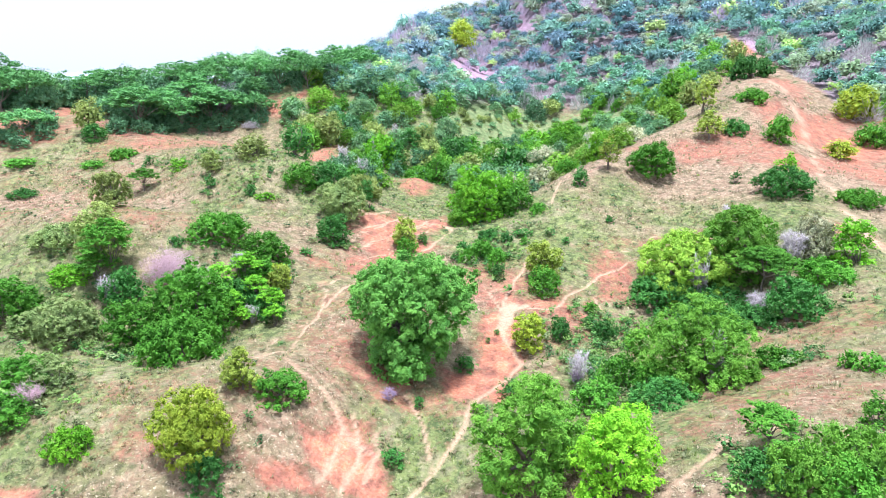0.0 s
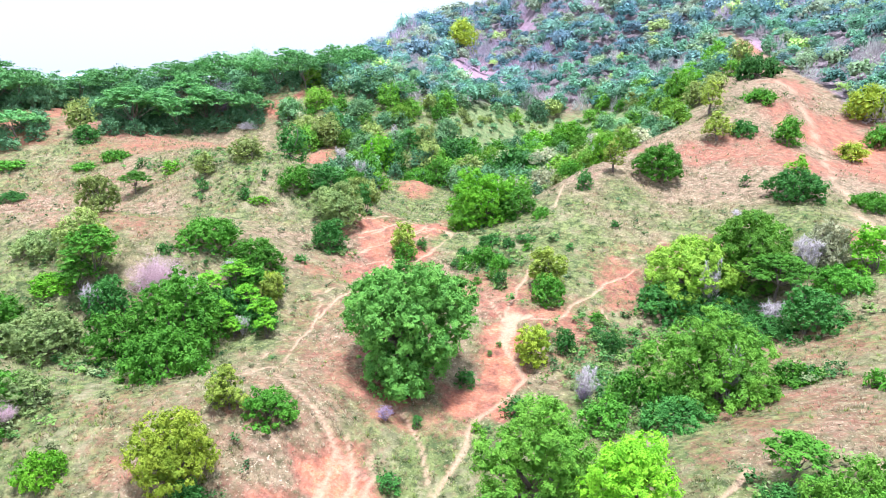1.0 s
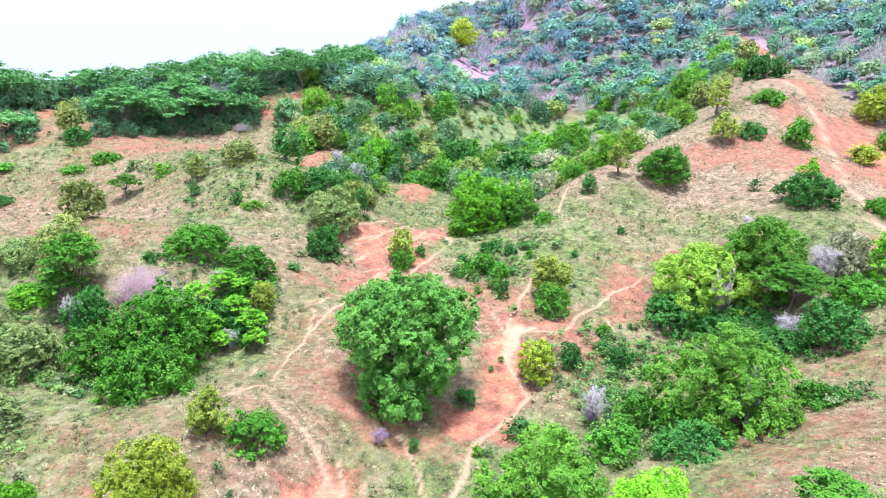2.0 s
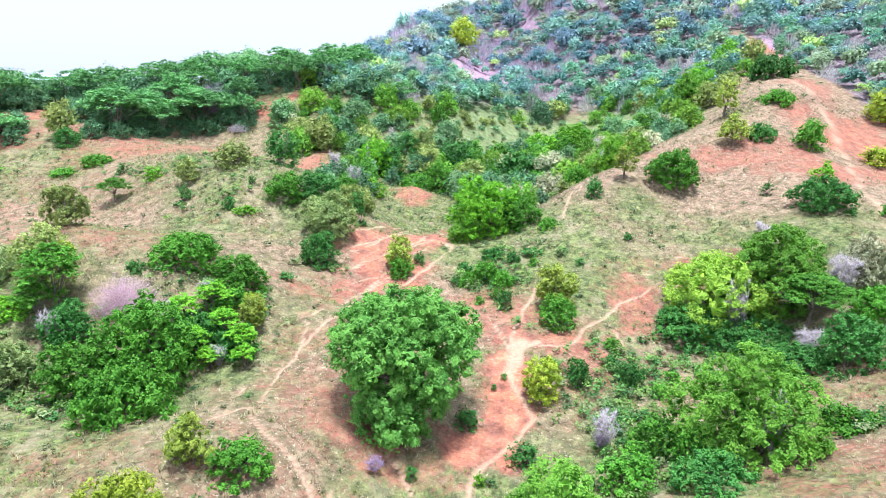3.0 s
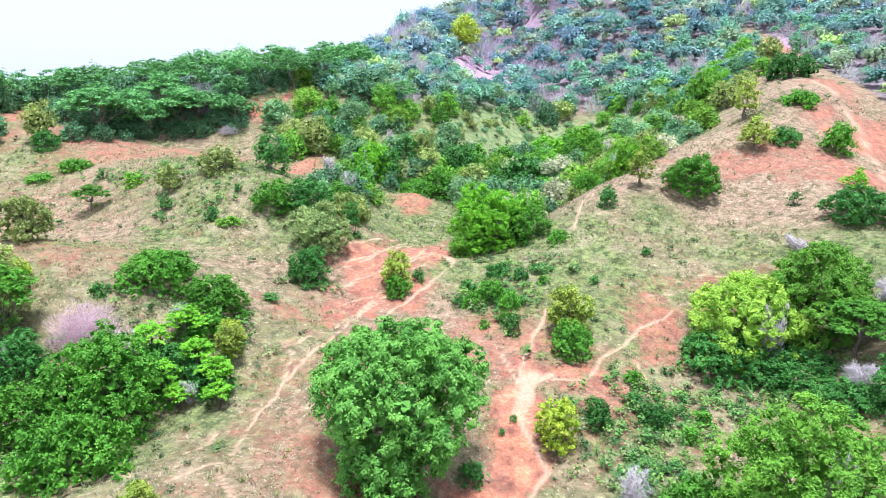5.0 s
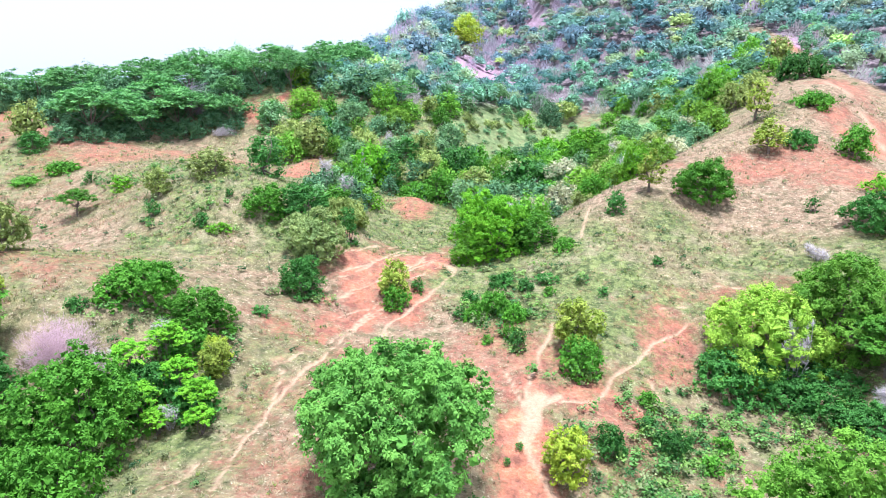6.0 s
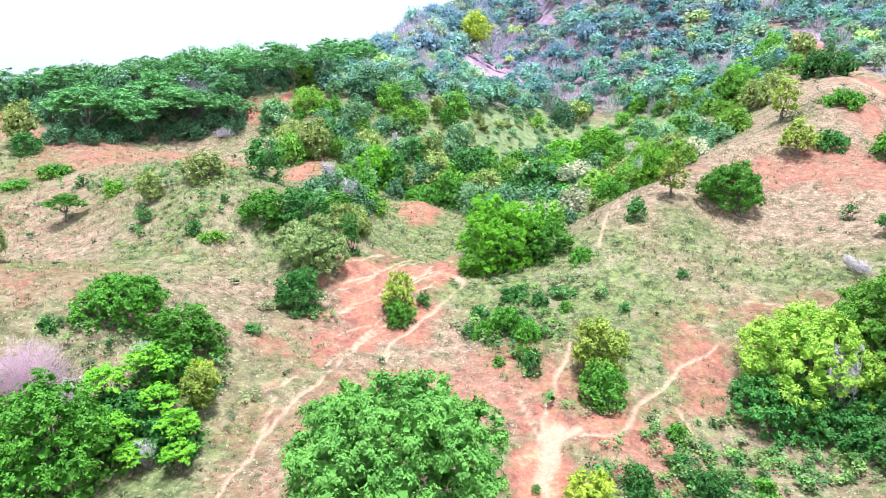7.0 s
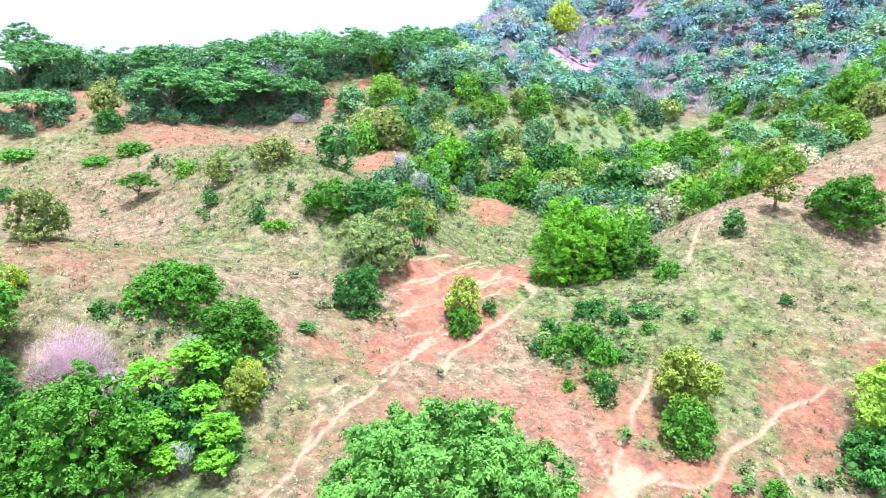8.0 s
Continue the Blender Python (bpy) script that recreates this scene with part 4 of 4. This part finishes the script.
plant("lime_tree", 7.4, 26.0, 4.1, 4.5, sole=True)
plant("leafy_tree", 13.6, 26.0, 2.9, 2.5, sole=True)
plant("dark_bush", 12.4, 23.8, 2.4, 1.7)
plant("fresh_bush", 14.1, 23.3, 2.9, 1.7)
plant("fresh_bush", 16.4, 23.8, 3.3, 1.9)
plant("green_bush", 15.2, 22.6, 2.4, 1.4)
plant("green_bush", 18.7, 27.3, 1.4, 1.6)
plant("dark_bush", -4.2, 31.7, 1.4, 1.1)
plant("bright_bush", 0.2, 36.4, 0.6, 0.9)
plant("dark_bush", -3.4, 36.3, 0.6, 0.7)
mauve_bush(-5.3, 36.0, 1.5, 1.1)
plant("dark_bush", 2.6, 38.3, 1.7, 1.1)
plant("dark_bush", 1.2, 46.2, 0.5, 0.3)
plant("dark_bush", 0.6, 45.0, 0.4, 0.3)
plant("green_bush", 21.7, 35.9, 1.2, 1.0)
plant("green_bush", 22.3, 34.8, 1.5, 0.8)
plant("dark_bush", -0.9, 41.4, 1.5, 1.0)
plant("dark_bush", -17.4, 56.1, 1.3, 0.8)
plant("umbrella", -73.0, 89.6, 10.1, 3.9)
plant("umbrella", -60.2, 98.5, 11.6, 7.4)
plant("umbrella", -58.5, 105.1, 8.8, 7.2)
plant("umbrella", -51.3, 112.0, 12.4, 4.5)
plant("umbrella", -45.2, 111.7, 7.7, 4.5)
plant("olive_tree", -64.1, 92.3, 4.5, 6.0)
grey_bush(-45.1, 108.9, 4.3, 1.7)
mauve_bush(-51.5, 113.0, 6.5, 7.0)
plant("dark_bush", -62.2, 90.5, 4.0, 2.7)
plant("dark_bush", -12.9, 26.6, 2.2, 1.9)
# </plants>


# ---- woods ----
def merged(name, plants, mat, label, category):
    """Many plants in one mesh, as (vertices, faces, tint, tone)."""
    verts, faces, tints, start = [], [], [], 0
    for v, f, tint, tone in plants:
        verts.append(v)
        faces.append(f + start)
        tints.append(np.hstack([np.outer(0.8 + 0.4 * tone, tint), np.ones((len(v), 1))]))
        start += len(v)
    me = mesh_from(name, np.vstack(verts), np.vstack(faces), mat, True)
    me.attributes.new("tint", "FLOAT_COLOR", "POINT").data.foreach_set("color", np.vstack(tints).astype(np.float32).ravel())
    return tagged(new(name, me), label, category, kind="stuff")


# crown colours with the pale blue and mauve of distance haze mixed in
HAZED_TINTS = {
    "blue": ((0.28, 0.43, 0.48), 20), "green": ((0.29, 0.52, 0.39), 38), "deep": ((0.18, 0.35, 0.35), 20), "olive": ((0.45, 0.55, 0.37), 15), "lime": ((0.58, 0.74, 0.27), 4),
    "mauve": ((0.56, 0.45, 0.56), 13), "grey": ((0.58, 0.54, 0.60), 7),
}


def wood_templates(rng, count, leaves, length, masses, spray, flat_top=False):
    """Small crowns, one metre wide and high, of a few rounded boughs each."""
    out = []
    for n in range(count):
        lobes = []
        for k in range(masses):
            up, a = 1 - (k + 0.5) / masses * 1.2, k * 2.399 + rng.uniform(-0.5, 0.5)
            flat, size = math.sqrt(max(0.1, 1 - up * up)), rng.uniform(0.19, 0.30)
            if flat_top:
                lobes.append((0.36 * math.sqrt((k + 0.3) / masses) * math.cos(a), 0.36 * math.sqrt((k + 0.3) / masses) * math.sin(a), 0.85 - 0.25 * k / masses + rng.uniform(-0.06, 0.06), size * 0.85, 0.42))
            else:
                lobes.append((flat * (0.5 - size) * math.cos(a), flat * (0.5 - size) * math.sin(a), 0.52 + up * (0.5 - size), size, 0.8))
        lobes = np.array(lobes)
        out.append(leaf_cloud(rng, lobes, leaves, length, 0.8, 3, 0.0, True, rough=0.15, size=spray, share=0.62))
    return out


def bare_templates(rng, count, twigs):
    """Leafless crowns: stems that fan out from the foot into a haze of twigs."""
    out = []
    for n in range(count):
        d = unit(rng.normal(size=(twigs, 3)) * (1, 1, 0.7) + (0, 0, 0.4))
        d[:, 2] = np.abs(d[:, 2])
        start = np.where(rng.rand(twigs, 1) < 0.15, 0.02, rng.uniform(0.35, 0.75, (twigs, 1)))
        foot, tip = d * start * (0.5, 0.5, 0.95), d * np.minimum(1, start + rng.uniform(0.15, 0.35, (twigs, 1))) * (0.5, 0.5, 0.98) + rng.normal(0, 0.04, (twigs, 3))
        side = unit(np.cross(d, rng.normal(size=(twigs, 3)))) * 0.012
        v = np.stack([foot - side, foot + side, tip], 1).reshape(-1, 3)
        out.append((v, np.arange(len(v)).reshape(-1, 3), np.repeat(rng.rand(twigs), 3)))
    return out


def mountain_woods():
    rng = np.random.RandomState(12)
    shapes, flats, leafless = wood_templates(rng, 12, 150, 0.088, 7, 0.15), wood_templates(rng, 8, 150, 0.088, 7, 0.15, True), bare_templates(rng, 6, 320)
    names, weights = list(HAZED_TINTS), np.array([HAZED_TINTS[k][1] for k in HAZED_TINTS], float)
    plants, spots, tries = [], {}, 30000
    xs, ys = rng.uniform(-70, 130, tries), rng.uniform(96, 275, tries)
    soil, kinds, edge = bare(xs, ys), fbm(xs, ys, 20.0, 3), wood_edge(xs)
    for x, y, s, k, e in zip(xs, ys, soil, kinds, edge):
        if y < e or s > 0.3 + 0.3 * rng.rand() or x > 6 + (y - 2) * 0.5 or x < 2 - (y - 20) * 0.62 or (x > 25 and y > 225):
            continue
        w = rng.choice([2.8, 4.0, 5.4, 7.2], p=[0.25, 0.3, 0.3, 0.15]) * rng.uniform(0.8, 1.2)
        cell = (int(x // 4), int(y // 4))
        if any((x - a) ** 2 + (y - b) ** 2 < (0.28 * (w + o)) ** 2 for i in (-1, 0, 1) for j in (-1, 0, 1) for a, b, o in spots.get((cell[0] + i, cell[1] + j), ())):
            continue
        spots.setdefault(cell, []).append((x, y, w))
        h = w * rng.uniform(0.75, 1.2)
        mood = weights.copy()
        mood[5:] *= 2.4 if k > 0.52 else 0.5
        kind = names[rng.choice(len(names), p=mood / mood.sum())]
        tint = np.array(HAZED_TINTS[kind][0]) * rng.uniform(0.8, 1.2)
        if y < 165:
            # nearer the gully sizes are capped and less haze blue is painted in
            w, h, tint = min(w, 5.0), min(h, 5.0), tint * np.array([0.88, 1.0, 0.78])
        pool = leafless if kind in ("mauve", "grey") else flats if rng.rand() < 0.35 else shapes
        v, f, tone = pool[rng.randint(len(pool))]
        a = rng.uniform(0, 6.28)
        c, q = math.cos(a), math.sin(a)
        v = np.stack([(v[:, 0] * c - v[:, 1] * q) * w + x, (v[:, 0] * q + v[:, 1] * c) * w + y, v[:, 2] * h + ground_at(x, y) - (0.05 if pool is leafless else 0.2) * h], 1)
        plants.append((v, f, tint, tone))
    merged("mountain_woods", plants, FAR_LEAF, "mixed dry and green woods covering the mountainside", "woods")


mountain_woods()


def scattered(rng, count, gap, inside, low, high):
    """Places for plants, no two nearer than the gap."""
    made = []
    for n in range(count * 30):
        x, y = rng.uniform(low[0], high[0]), rng.uniform(low[1], high[1])
        if inside(x, y) and bare(np.array([x]), np.array([y]))[0] < 0.25 and all((x - a) ** 2 + (y - b) ** 2 > gap * gap for a, b in made):
            made.append((x, y))
            if len(made) == count:
                break
    return made


def ridge_woods():
    """Flat-topped trees along the west ridge, with dark shrubs under them."""
    rng = random.Random(5)
    front = lambda x: np.interp(x, (-120, -81, -75, -67, -60, -54, -49, -44, -40, -32), (90, 96, 101, 102, 98, 104, 109, 117, 119, 121))
    for x, y in scattered(rng, 86, 4.9, lambda x, y: front(x) + 1.5 < y and x > -0.9 * y + 4, (-118, 95), (-33, 150)):
        style = rng.choice(["umbrella"] * 8 + ["deep_tree", "cool_tree"])
        w = rng.uniform(5.5, 11.5)
        tagged(plant(style, x, y, w, rng.uniform(4.2, 6.0) + 0.16 * w, words(style, "with a flat crown on the ridge" if style == "umbrella" else "among the ridge trees")), group="trees on the west ridge")
    for x, y in scattered(rng, 42, 4.0, lambda x, y: front(x) + 6 < y < front(x) + 26 and x > -0.9 * y + 4, (-118, 95), (-33, 145)):
        w = rng.uniform(4.5, 7.0)
        tagged(plant("deep_tree", x, y, w, w * rng.uniform(0.55, 0.75), words("deep_tree", "among the ridge trees")), group="trees on the west ridge")
    for x, y in scattered(rng, 52, 2.7, lambda x, y: front(x) < y < front(x) + 8, (-100, 92), (-33, 130)):
        w = rng.uniform(1.8, 5.0)
        tagged(plant("deep_bush", x, y, w, w * rng.uniform(0.6, 0.9)), group="shrubs under the west ridge trees")


ridge_woods()


def undergrowth():
    """Dark shrubs at the feet of the foremost ridge trees."""
    rng = random.Random(15)
    for x, y, r in ((-60.2, 98.5, 5.2), (-58.5, 105.1, 3.6), (-51.3, 112.0, 5.4), (-45.2, 111.7, 3.2), (-73.0, 89.6, 4.6)):
        for n in range(6):
            a, w = n * 1.05 + rng.uniform(-0.3, 0.3), rng.uniform(2.4, 4.0)
            d = r * rng.uniform(0.35, 0.85)
            tagged(plant("deep_bush", x + d * math.cos(a), y + d * math.sin(a), w, w * rng.uniform(0.6, 0.9)), group="shrubs under the west ridge trees")


undergrowth()


def within(poly, x, y):
    odd = False
    for (a, b), (c, d) in zip(poly, poly[1:] + poly[:1]):
        if (b > y) != (d > y) and x < (c - a) * (y - b) / (d - b) + a:
            odd = not odd
    return odd


def gully_woods():
    rng = random.Random(8)
    edge = [(-40, 111), (-28, 116), (-15, 112), (-8, 112), (2, 121), (10, 127), (22, 125), (35, 119), (27, 109), (14, 86), (6, 87), (-1, 73), (-6, 79), (-8, 96), (-16, 90), (-20, 77), (-26, 86)]
    # cool and deep styles carry haze painted into their leaf colour
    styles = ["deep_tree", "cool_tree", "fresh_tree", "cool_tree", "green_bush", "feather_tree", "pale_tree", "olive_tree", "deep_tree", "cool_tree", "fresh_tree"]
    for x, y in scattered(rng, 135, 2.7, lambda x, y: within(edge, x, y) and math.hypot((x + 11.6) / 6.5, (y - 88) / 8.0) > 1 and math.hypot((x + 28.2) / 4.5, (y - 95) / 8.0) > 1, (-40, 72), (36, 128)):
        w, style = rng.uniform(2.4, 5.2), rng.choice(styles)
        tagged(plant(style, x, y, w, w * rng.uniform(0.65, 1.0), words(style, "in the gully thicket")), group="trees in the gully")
    for x, y in scattered(rng, 11, 5.0, lambda x, y: within(edge, x, y) and y < 112, (-24, 78), (24, 112)):
        tagged(grey_bush(x, y, rng.uniform(1.8, 3.2), rng.uniform(3.4, 5.2)), group="bare trees in the gully")
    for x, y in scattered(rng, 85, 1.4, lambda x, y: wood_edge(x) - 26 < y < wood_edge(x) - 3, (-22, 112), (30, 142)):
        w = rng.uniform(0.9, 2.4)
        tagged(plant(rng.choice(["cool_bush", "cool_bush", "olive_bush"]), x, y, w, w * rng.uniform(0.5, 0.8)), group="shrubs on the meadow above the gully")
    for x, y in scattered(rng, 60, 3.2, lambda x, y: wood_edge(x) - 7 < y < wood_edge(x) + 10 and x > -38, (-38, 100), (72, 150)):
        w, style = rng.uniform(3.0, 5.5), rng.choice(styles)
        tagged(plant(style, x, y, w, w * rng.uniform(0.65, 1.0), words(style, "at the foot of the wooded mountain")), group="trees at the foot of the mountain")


gully_woods()
plant("sunny_tree", -16.0, 204.0, 10.0, 10.5, "lime-green tree standing out of the mountain woods")
plant("fresh_tree", 31.0, 124.0, 7.5, 6.8, "fresh green tree beside the bare spur")
plant("bright_tree", 33.5, 128.0, 6.0, 6.5, "bright green tree behind the bare spur")
plant("deep_tree", 27.2, 121.0, 5.6, 4.6, "dark green tree beside the bare spur")
plant("fresh_tree", 22.5, 117.0, 5.4, 3.6, "fresh green tree at the edge of the gully")
plant("deep_tree", -24.5, 119.5, 8.0, 5.6, "dense haze-tinted dark green tree at the head of the gully")
plant("umbrella", -19.0, 118.0, 7.0, 4.4, "flat-topped green tree at the head of the gully")
plant("sunny_tree", -36.0, 190.0, 3.4, 4.0, "small lime-green tree among the mountain woods")
plant("umbrella", -87.0, 103.0, 10.0, 9.5, "tall dark flat-topped tree on the ridge")
plant("dark_tree", -43.0, 160.0, 5.0, 8.0, "tall dark tree on the skyline")
plant("dark_tree", -39.0, 166.0, 6.0, 7.5, "tall dark tree on the skyline")


# ---- grass and weeds ----
def grass():
    rng = np.random.RandomState(4)
    n = 95000
    x = rng.uniform(-62, 46, n)
    y = 20 + 88 * rng.rand(n) ** 1.45
    keep = (rng.rand(n) > bare(x, y) * 1.5) & (trodden(x, y) < 0.25) & (x < (y + 4) * 0.62 + 3) & (x > -(y + 6) * 0.98)
    x, y = x[keep], y[keep]
    z, green = height(x, y), lush(x, y)
    thick = fbm(x, y, 1.8, 3)
    keep = thick > 0.40 - 0.1 * green
    x, y, z, green = x[keep], y[keep], z[keep], green[keep]
    n, blades = len(x), 3
    a = rng.uniform(0, 6.28, (n, blades))
    tall = rng.uniform(0.05, 0.19, (n, 1)) * (1 + (y[:, None] > 60) * 0.4) * rng.uniform(0.6, 1.1, (n, blades))
    spread = rng.uniform(0.10, 0.34, (n, blades))
    foot = np.stack([x[:, None] + np.cos(a) * 0.05, y[:, None] + np.sin(a) * 0.05, np.repeat(z[:, None] - 0.03, blades, 1)], -1)
    out = np.stack([np.cos(a), np.sin(a), np.zeros_like(a)], -1)
    side = np.stack([-np.sin(a), np.cos(a), np.zeros_like(a)], -1) * rng.uniform(0.010, 0.03, (n, blades, 1))
    tip = foot + out * spread[..., None] + np.array([0, 0, 1]) * tall[..., None]
    v = np.stack([foot - side, foot + side, tip], 2).reshape(-1, 3)
    f = np.arange(len(v)).reshape(-1, 3)
    me = mesh_from("grass", v, f, GRASS)
    mix = np.clip(green * 0.9 + rng.normal(0, 0.14, n), 0, 1)[:, None]
    dry, fresh = np.array([0.42, 0.34, 0.205]), np.array([0.23, 0.27, 0.08])
    tint = np.hstack([(dry * (1 - mix) + fresh * mix) * (0.42 + 1.0 * fbm(x, y, 0.8, 2))[:, None] * rng.uniform(0.75, 1.2, (n, 1)), np.ones((n, 1))])
    me.attributes.new("tint", "FLOAT_COLOR", "POINT").data.foreach_set("color", np.repeat(tint, blades * 3, 0).astype(np.float32).ravel())
    tagged(new("grass", me), "dry and green grass tufts on the hillside", "grass", kind="stuff")


grass()


def tussocks():
    """Knee-high tufts of straw and grey-green grass."""
    rng = np.random.RandomState(33)
    n = 40000
    x, y = rng.uniform(-66, 50, n), 20 + 92 * rng.rand(n) ** 1.25
    green, thick = lush(x, y), fbm(x, y, 3.2, 3)
    keep = (x < (y + 4) * 0.62 + 3) & (x > -(y + 6) * 0.98) & (trodden(x, y) < 0.2) & (rng.rand(n) > bare(x, y) * 1.3) & (thick + 0.12 * green > 0.42 + 0.16 * rng.rand(n))
    x, y, green = x[keep], y[keep], green[keep]
    z, n, blades = height(x, y), len(x), 11
    size = rng.uniform(0.09, 0.25, (n, 1)) * (0.8 + 0.5 * fbm(x, y, 5.0, 2))[:, None] * (1 + 0.3 * (y[:, None] > 70))
    a = rng.uniform(0, 6.28, (n, blades))
    lean = rng.uniform(0.1, 0.7, (n, blades))
    foot = np.stack([x[:, None] + np.cos(a) * size * 0.25, y[:, None] + np.sin(a) * size * 0.25, np.repeat(z[:, None] - 0.05, blades, 1)], -1)
    out = np.stack([np.cos(a), np.sin(a), np.zeros_like(a)], -1)
    side = np.stack([-np.sin(a), np.cos(a), np.zeros_like(a)], -1) * (size * rng.uniform(0.07, 0.16, (n, blades)))[..., None]
    tip = foot + out * (size * lean)[..., None] + np.array([0, 0, 1]) * (size * (1.25 - 0.8 * lean))[..., None]
    v = np.stack([foot - side, foot + side, tip], 2).reshape(-1, 3)
    me = mesh_from("tussocks", v, np.arange(len(v)).reshape(-1, 3), GRASS)
    kinds = np.array(((0.68, 0.57, 0.36), (0.52, 0.42, 0.27), (0.40, 0.42, 0.22), (0.24, 0.31, 0.13), (0.36, 0.46, 0.12)))
    odds = np.cumsum(np.stack([0.44 - 0.26 * green, 0.30 - 0.16 * green, 0.17 + 0.08 * green, 0.06 + 0.14 * green, 0.03 + 0.2 * green], 1), axis=1)
    tint = kinds[np.minimum((rng.rand(n, 1) > odds).sum(axis=1), 4)] * rng.uniform(0.7, 1.2, (n, 1))
    tint = np.hstack([tint, np.ones((n, 1))])
    me.attributes.new("tint", "FLOAT_COLOR", "POINT").data.foreach_set("color", np.repeat(tint, blades * 3, 0).astype(np.float32).ravel())
    tagged(new("grass_tussocks", me), "straw-coloured and grey-green grass tussocks on the hillside", "grass", kind="stuff")


tussocks()


def weeds():
    rng = np.random.RandomState(21)
    shapes = wood_templates(rng, 8, 36, 0.28, 2, 0.26)
    plants = []

    def sprout(x, y, w, tints):
        v, f, tone = shapes[rng.randint(8)]
        tint = np.array(tints[rng.randint(len(tints))]) * rng.uniform(0.75, 1.25)
        a = rng.uniform(0, 6.28)
        c, q = math.cos(a) * w, math.sin(a) * w
        plants.append((np.stack([v[:, 0] * c - v[:, 1] * q + x, v[:, 0] * q + v[:, 1] * c + y, v[:, 2] * w * rng.uniform(0.55, 0.9) + ground_at(x, y) - 0.12 * w], 1), f, tint, tone))

    n = 3600
    xs, ys = rng.uniform(-75, 55, n), 20 + 120 * rng.rand(n) ** 0.9
    soil, green, tread = bare(xs, ys), lush(xs, ys), trodden(xs, ys)
    bunch = fbm(xs, ys, 6.0, 3)
    for x, y, s, g, t, b in zip(xs, ys, soil, green, tread, bunch):
        if s > 0.25 or t > 0.1 or b + 0.35 * g < 0.52 + 0.25 * rng.rand() or x > (y + 6) * 0.62 + 4 or x < -(y + 8) * 0.98:
            continue
        sprout(x, y, rng.uniform(0.2, 0.75) * (1 + 0.4 * (y > 90)), ((0.06, 0.16, 0.05), (0.11, 0.23, 0.06), (0.22, 0.26, 0.10)))
    # rank growth in the hollows and round the thickets: centre, half widths, number
    for cx, cy, rx, ry, count in ((10.2, 49.0, 3.0, 4.5, 110), (8.5, 42.5, 3.4, 4.5, 120), (9.8, 37.0, 3.4, 2.6, 70), (17.5, 51.8, 6.5, 2.4, 110), (24.0, 49.5, 4.5, 3.0, 60),
                                  (-0.8, 62.0, 3.4, 2.2, 60), (2.0, 66.5, 4.5, 2.4, 40), (0.8, 57.8, 1.0, 1.6, 14), (-1.0, 80.0, 5.0, 5.0, 90), (-30.0, 41.0, 5.0, 4.0, 90),
                                  (-24.0, 37.5, 4.0, 2.0, 40), (-25.5, 30.0, 3.5, 2.5, 60), (-21.0, 50.8, 4.5, 2.4, 60), (-15.6, 60.4, 2.6, 1.6, 22), (15.2, 24.6, 4.0, 2.6, 90),
                                  (20.5, 39.5, 2.6, 1.5, 24), (5.5, 47.0, 2.0, 2.6, 30), (-41.0, 78.5, 12.0, 5.0, 90), (-30.0, 70.0, 7.0, 4.0, 40), (4.6, 53.8, 1.8, 1.2, 14)):
        for k in range(count):
            x, y = cx + rx * rng.normal(0, 0.5), cy + ry * rng.normal(0, 0.5)
            sprout(x, y, rng.uniform(0.35, 1.15), ((0.08, 0.22, 0.05), (0.15, 0.34, 0.07), (0.23, 0.40, 0.08), (0.27, 0.34, 0.13)))
    merged("weeds", plants, FAR_LEAF, "low green weeds and seedlings among the grass", "weeds")


weeds()


# ---- distance ----
def far_hills():
    m, n, l, b = material("far_hills")
    place = n.new("ShaderNodeTexCoord").outputs["Object"]
    # distance haze is painted into the hills as pale blue
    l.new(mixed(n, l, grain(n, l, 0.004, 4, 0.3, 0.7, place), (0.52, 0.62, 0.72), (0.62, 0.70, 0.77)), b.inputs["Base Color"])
    b.inputs["Roughness"].default_value = 1.0
    verts, faces = [], []
    for k in range(80):
        a = radians(95 + k * 1.2)
        top = 40 + 42 * value_noise(k * 0.16, 3.0) + 14 * value_noise(k * 0.7, 9.0)
        for d, z in ((2300, -150), (2420, float(top) * 0.6), (2560, float(top)), (2900, -150)):
            verts.append((d * math.cos(a), d * math.sin(a), z))
    for k in range(79):
        for s in range(3):
            i = k * 4 + s
            faces.append((i, i + 4, i + 5, i + 1))
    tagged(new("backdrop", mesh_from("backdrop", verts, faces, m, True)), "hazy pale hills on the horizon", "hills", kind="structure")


far_hills()
